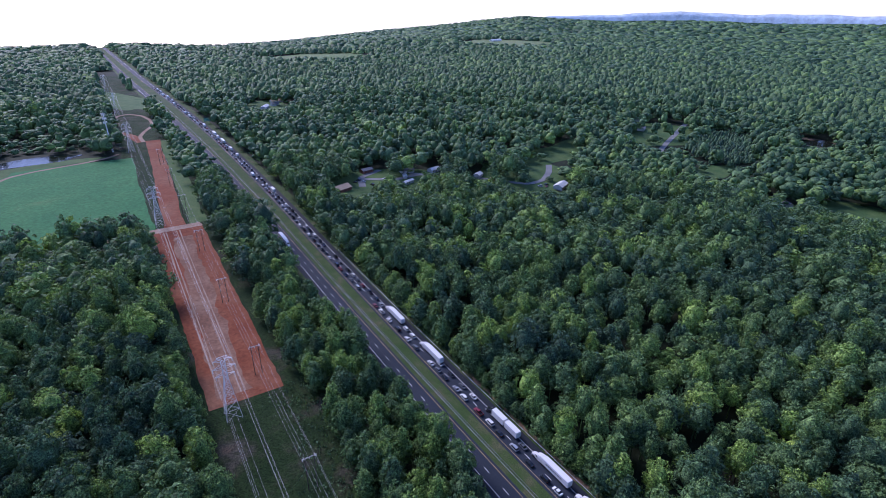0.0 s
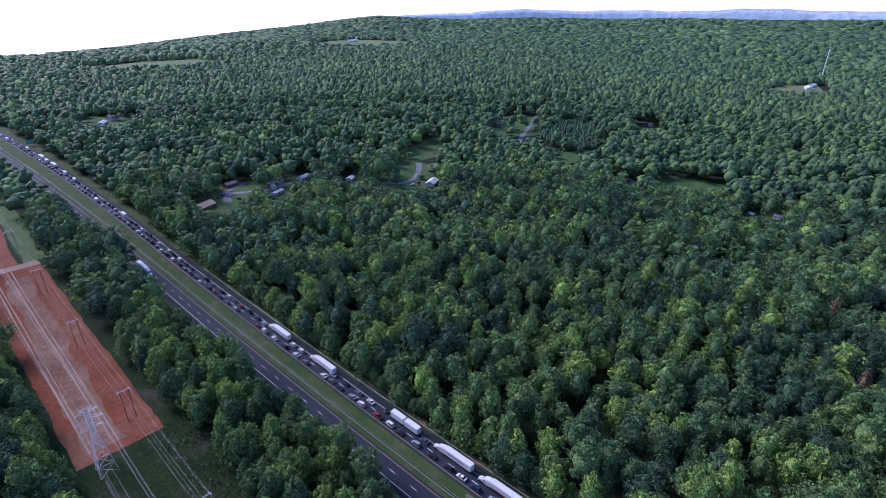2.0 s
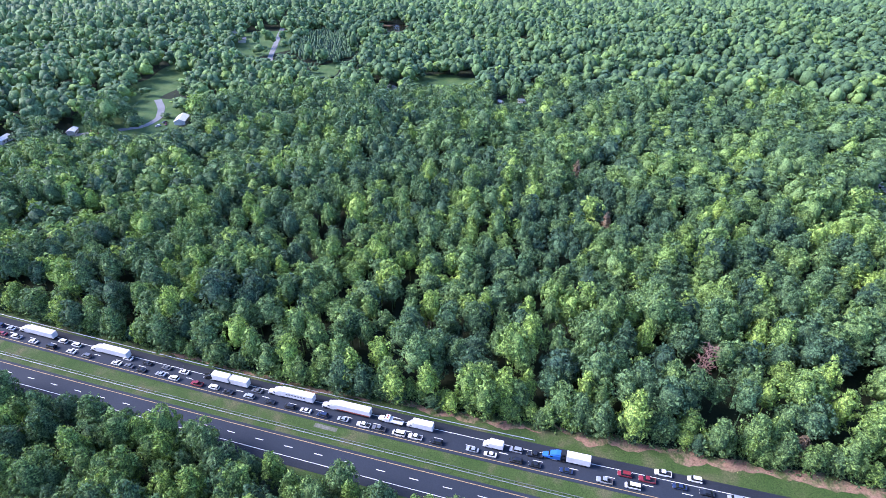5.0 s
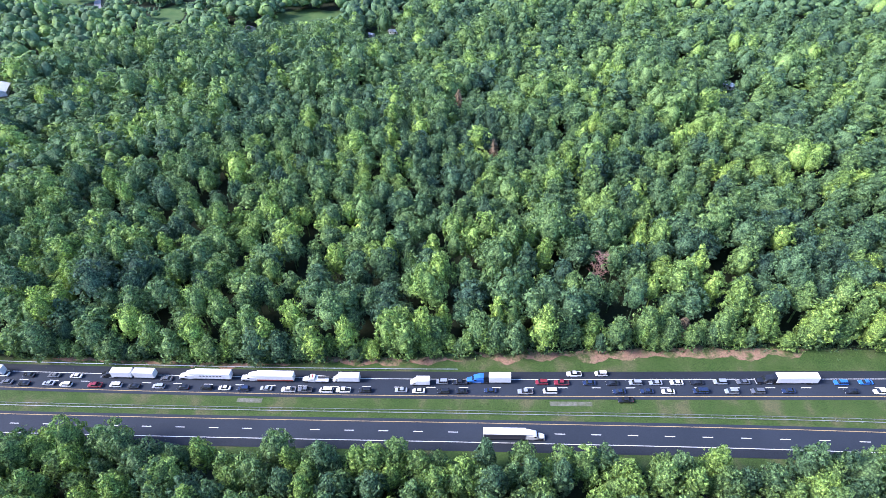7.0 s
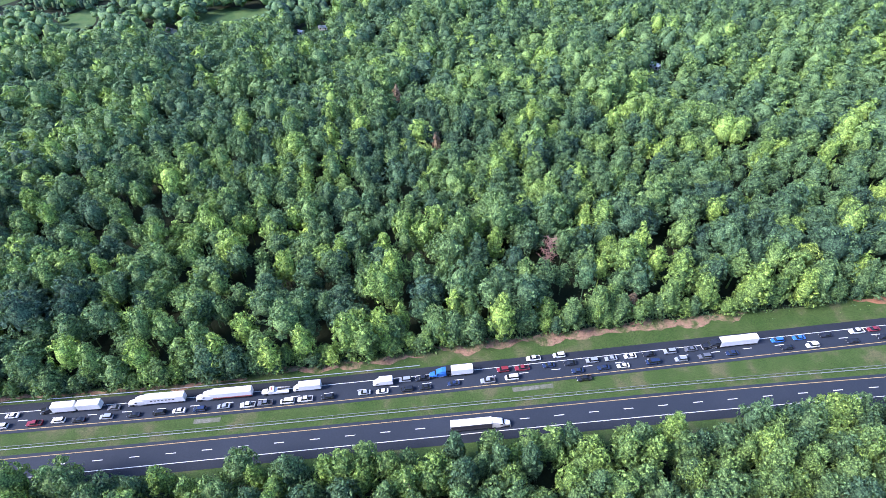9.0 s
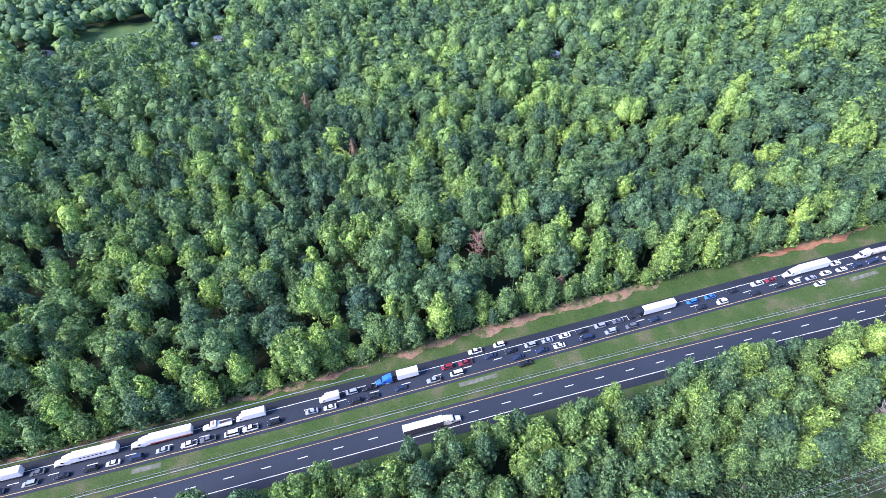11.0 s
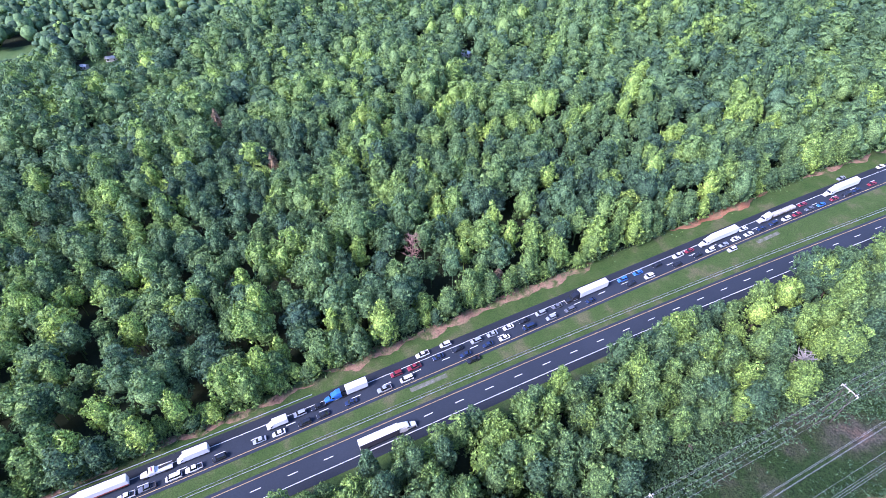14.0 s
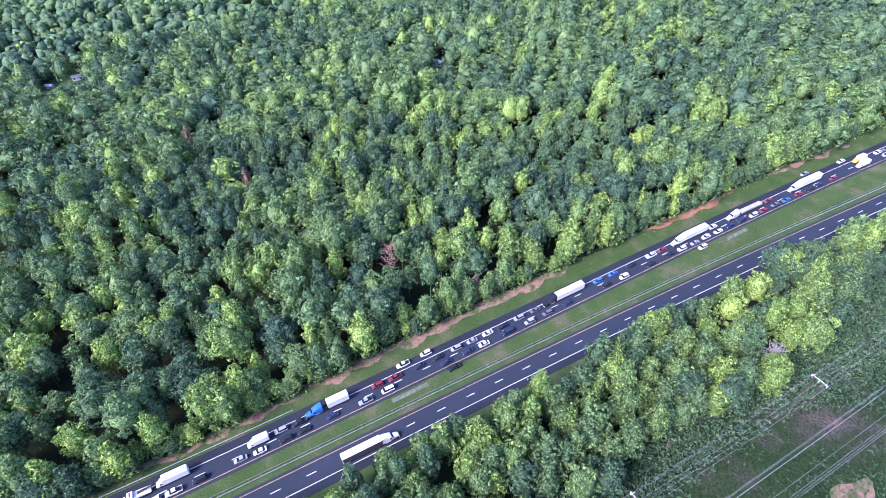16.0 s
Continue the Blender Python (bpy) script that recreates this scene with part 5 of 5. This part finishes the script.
for off in (-1.7, 1.7):
    wire([(x + off, y, zed(x, y) + 17.3) for x, y in POLES], 1.2, 0.018)


# ---- buildings and masts among the woods ----
def roof_mat(name, c):
    return surface(name, [(0.3, tuple(v * 0.8 for v in c)), (0.7, c)], GREY, (0.3, 3.0), 0.8, (0.2, 0.03))


roof_grey, roof_tan, roof_white = roof_mat("roof_grey", (0.2, 0.2, 0.21)), roof_mat("roof_tan", (0.62, 0.44, 0.28)), roof_mat("roof_white", (0.75, 0.75, 0.74))
wall_white, wall_brick = roof_mat("wall_white", (0.7, 0.69, 0.66)), roof_mat("wall_brick", (0.3, 0.13, 0.09))


def house(x, y, w, d, h, turn, wall, roof, label):
    top = tagged(new("house"), label, "house", "houses among the trees")
    top.matrix_basis = pose(x, y, zed(x, y) + 0.1, 0, 0, turn)
    body = part("wall", solid(-w / 2, w / 2, -d / 2, d / 2, -0.5, h), wall, top)
    bm = bmesh.new()
    o, pk = 0.5, h + d * 0.24
    pts = [(-w / 2 - o, -d / 2 - o, h - 0.1), (w / 2 + o, -d / 2 - o, h - 0.1), (w / 2 + o, 0, pk), (-w / 2 - o, 0, pk), (-w / 2 - o, d / 2 + o, h - 0.1), (w / 2 + o, d / 2 + o, h - 0.1)]
    lo, hi = [bm.verts.new((a, b, c - 0.2)) for a, b, c in pts], [bm.verts.new(p) for p in pts]
    for q in ((0, 1, 2, 3), (3, 2, 5, 4)):
        bm.faces.new([hi[i] for i in q])
        bm.faces.new([lo[i] for i in q[::-1]])
    for a, b in ((0, 1), (1, 2), (2, 5), (5, 4), (4, 3), (3, 0)):
        bm.faces.new((hi[a], lo[a], lo[b], hi[b]))
    part("roof", bm, roof, top)
    for s in (-1, 1):
        part("gable", slab([(s * (w / 2 - 0.02), -d / 2, h), (s * (w / 2 - 0.02), d / 2, h), (s * (w / 2 - 0.02), 0.05, pk - 0.25), (s * (w / 2 - 0.02), -0.05, pk - 0.25)], 0.05), wall, top)
        for k in (-0.3, 0.3):
            part("window", solid(k * w - 0.6, k * w + 0.6, s * d / 2 - 0.04, s * d / 2 + 0.04, 0.9, 2.1), glass, top)
    part("door", solid(-0.5, 0.5, -d / 2 - 0.05, -d / 2 + 0.03, -0.1, 2.05), pole_wood, top)


house(70, 432, 17, 11, 3.2, 20, wall_brick, roof_tan, "house with a tan roof beside a lawn")
house(150, 452, 14, 8, 3, -10, wall_white, roof_grey, "low white house with a grey roof among trees")
house(140, 437, 9, 3.6, 2.6, 70, wall_white, roof_white, "white caravan parked among trees")
house(135, 421, 12, 4.0, 2.7, 20, wall_white, roof_white, "long white mobile home among trees")
house(176, 441, 12, 7, 3, 15, wall_white, roof_white, "small white house with a pale roof")
house(208, 406, 9, 6, 3, 30, wall_white, roof_white, "small white house half hidden by trees")
house(217, 390, 12, 7, 3, 30, wall_brick, roof_tan, "low brick house with a tan roof")
house(263, 344, 16, 9, 3.2, 25, wall_white, roof_white, "white house with a pale roof beside a street")
house(257, 408, 17, 5, 2.8, -12, wall_white, roof_grey, "long grey-roofed mobile home on a lawn")
house(113, 470, 12, 7, 3, 10, wall_brick, roof_grey, "low brick house under trees")
house(527, 463, 16, 9, 3.2, 30, wall_white, roof_grey, "grey-roofed house on a lawn")
house(565, 500, 9, 8, 3.2, 25, wall_white, roof_white, "small white house on a lawn")
house(556, 462, 12, 7, 3, 25, wall_brick, roof_tan, "low brown house on a lawn")
house(408, 66, 8, 5, 2.8, 80, wall_white, roof_white, "white building glimpsed among the trees")
house(400, 86, 5, 4, 2.6, 60, wall_white, roof_white, "pale shed glimpsed among the trees")
house(416, 206, 9, 6, 2.8, 60, wall_white, roof_grey, "grey shed glimpsed among the trees")
house(263, -187, 7, 5, 3, 40, wall_white, roof_white, "small white building glimpsed in the woods")
house(143, 894, 20, 9, 3, 10, wall_white, roof_tan, "house in a roadside clearing")
house(112, 848, 22, 8, 3, 60, wall_white, roof_white, "white house in a roadside clearing")
house(132, 866, 12, 8, 3, 20, wall_white, roof_grey, "grey-roofed house in a roadside clearing")
house(1384, 235, 36, 14, 5, 20, wall_white, roof_white, "long white farm building in a distant clearing")
house(1440, 240, 26, 13, 5, -10, wall_white, roof_white, "white farm building in a distant clearing")
house(1490, 215, 24, 12, 5, 10, wall_brick, roof_mat("roof_red", (0.35, 0.1, 0.08)), "red-roofed farm building in a distant clearing")
house(1430, 1990, 60, 18, 6, 10, wall_white, roof_white, "long white building by a distant field")
for x, y, kind, paint, turn in ((90, 446, "sedan", "black", 50), (95, 449, "suv", "navy", 45), (98, 444, "sedan", "silver", 60), (102, 432, "suv", "black", 20), (120, 441, "pickup", "white", 80), (252, 352, "sedan", "red", 120), (246, 355, "suv", "white", 60), (255, 356, "sedan", "black", 75)):
    c = place(kind, paint, lambda v, x=x: np.full_like(np.asarray(v, float), x), 0, y)
    c.matrix_basis = pose(x, y, zed(x, y) + 0.22, 0, 0, turn)
    tagged(c, f"{paint} {WORDS[kind]} parked beside a house", "car", "cars parked by the houses")


def mono_mast(x, y, H, r, label):
    top = tagged(new("antenna_mast"), label, "mast")
    top.matrix_basis = pose(x, y, zed(x, y))
    part("pole", rod(bmesh.new(), (0, 0, -0.5), (0, 0, H), r, r * 0.55, 10), tower_steel, top)
    for z in (H - 1.5, H - 6, H - 10):
        for k in range(12):
            a = 2 * math.pi * k / 12
            panel = part("antenna", rod(bmesh.new(), (math.cos(a) * 1.9, math.sin(a) * 1.9, z - 1.1), (math.cos(a) * 1.9, math.sin(a) * 1.9, z + 1.1), 0.22, 0.22, 4), tower_steel, top)
            part("antenna_arm", rod(bmesh.new(), (0, 0, z), (math.cos(a) * 1.8, math.sin(a) * 1.8, z), 0.08, 0.08, 3), tower_steel, panel)


mono_mast(-103, 667, 43, 0.75, "slim pale mobile phone mast with antenna rings beside the field")
mono_mast(1600, 250, 80, 1.6, "tall pale lattice-grey mast on the far hillside")

sg = tagged(new("road_sign"), "large green motorway sign on two posts beside the road", "road sign")
sx = float(east_road(773)) + 10
sg.matrix_basis = pose(sx, 773, zed(sx, 773))
part("panel", solid(-4, 4, -0.06, 0.06, 3.0, 7.6, bevel=0.02), sign_green, sg)
for s in (-1, 1):
    part("post", solid(s * 2.4 - 0.15, s * 2.4 + 0.15, 0.08, 0.3, -0.5, 7.2), steel, sg)
    part("legend_bar", solid(-3.2, 3.2, -0.085, -0.065, 5.3 + s * 0.9 - 0.3, 5.3 + s * 0.9 + 0.3), white_line, sg)


# the last ridges, far behind everything, haze put into their pale blue colour
ridge = bmesh.new()
prev = None
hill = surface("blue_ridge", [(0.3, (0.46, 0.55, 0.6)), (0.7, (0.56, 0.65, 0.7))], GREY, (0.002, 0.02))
for k in range(121):
    a = radians(42 + 125 * k / 120)
    h = 112 + 9 * math.sin(k * 0.23) + 6 * math.sin(k * 0.61 + 1) + 3 * math.sin(k * 1.7) - 60 * max(0, 1 - k / 14)
    q = [ridge.verts.new((math.sin(a) * r - 95, math.cos(a) * r - 5, z)) for r, z in ((4820, -60), (4870, h * 0.75), (4920, h), (4940, h - 60))]
    if prev:
        for i in range(3):
            ridge.faces.new((prev[i], prev[i + 1], q[i + 1], q[i]))
    prev = q
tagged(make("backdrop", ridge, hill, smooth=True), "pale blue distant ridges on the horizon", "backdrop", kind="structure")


# fallen branches and bare soil on the cleared strip
def brush_pile(x, y, r, seed):
    rng = random.Random(seed)
    pile = tagged(new("brush_pile"), "heap of dead brown branches on the cleared strip", "brush pile", "brush piles")
    pile.matrix_basis = pose(x, y, zed(x, y) + 0.1)
    for k in range(16):
        a, b = rng.uniform(0, 6.28), rng.uniform(0, r * 0.5)
        p = Vector((math.cos(a * 3) * b, math.sin(a * 3) * b, 0.15 + 0.05 * (k % 6)))
        d = Vector((math.cos(a), math.sin(a), rng.uniform(-0.05, 0.2))) * rng.uniform(0.5, 1.0) * r
        part("branch", rod(bmesh.new(), p - d, p + d, 0.12, 0.05, 5), brush_wood, pile)


for k, (x, y, r) in enumerate(((-49.5, -133, 2.2), (-48, -128, 1.6), (-50, -112, 1.3), (-47, -96, 1.3))):
    brush_pile(x, y, r, k)
for k, (x, y, rx, ry) in enumerate(((-90, -147, 4, 9), (-48, -84, 2, 3), (-86, -205, 2, 5), (-49.5, -133, 1.6, 1.3))):
    tagged(patch("bare_soil", x, y, rx, ry, 0.14, bank_clay, 0.3 * k, 0.2, 60 + k), "patch of bare reddish soil among the weeds", "soil", kind="structure")
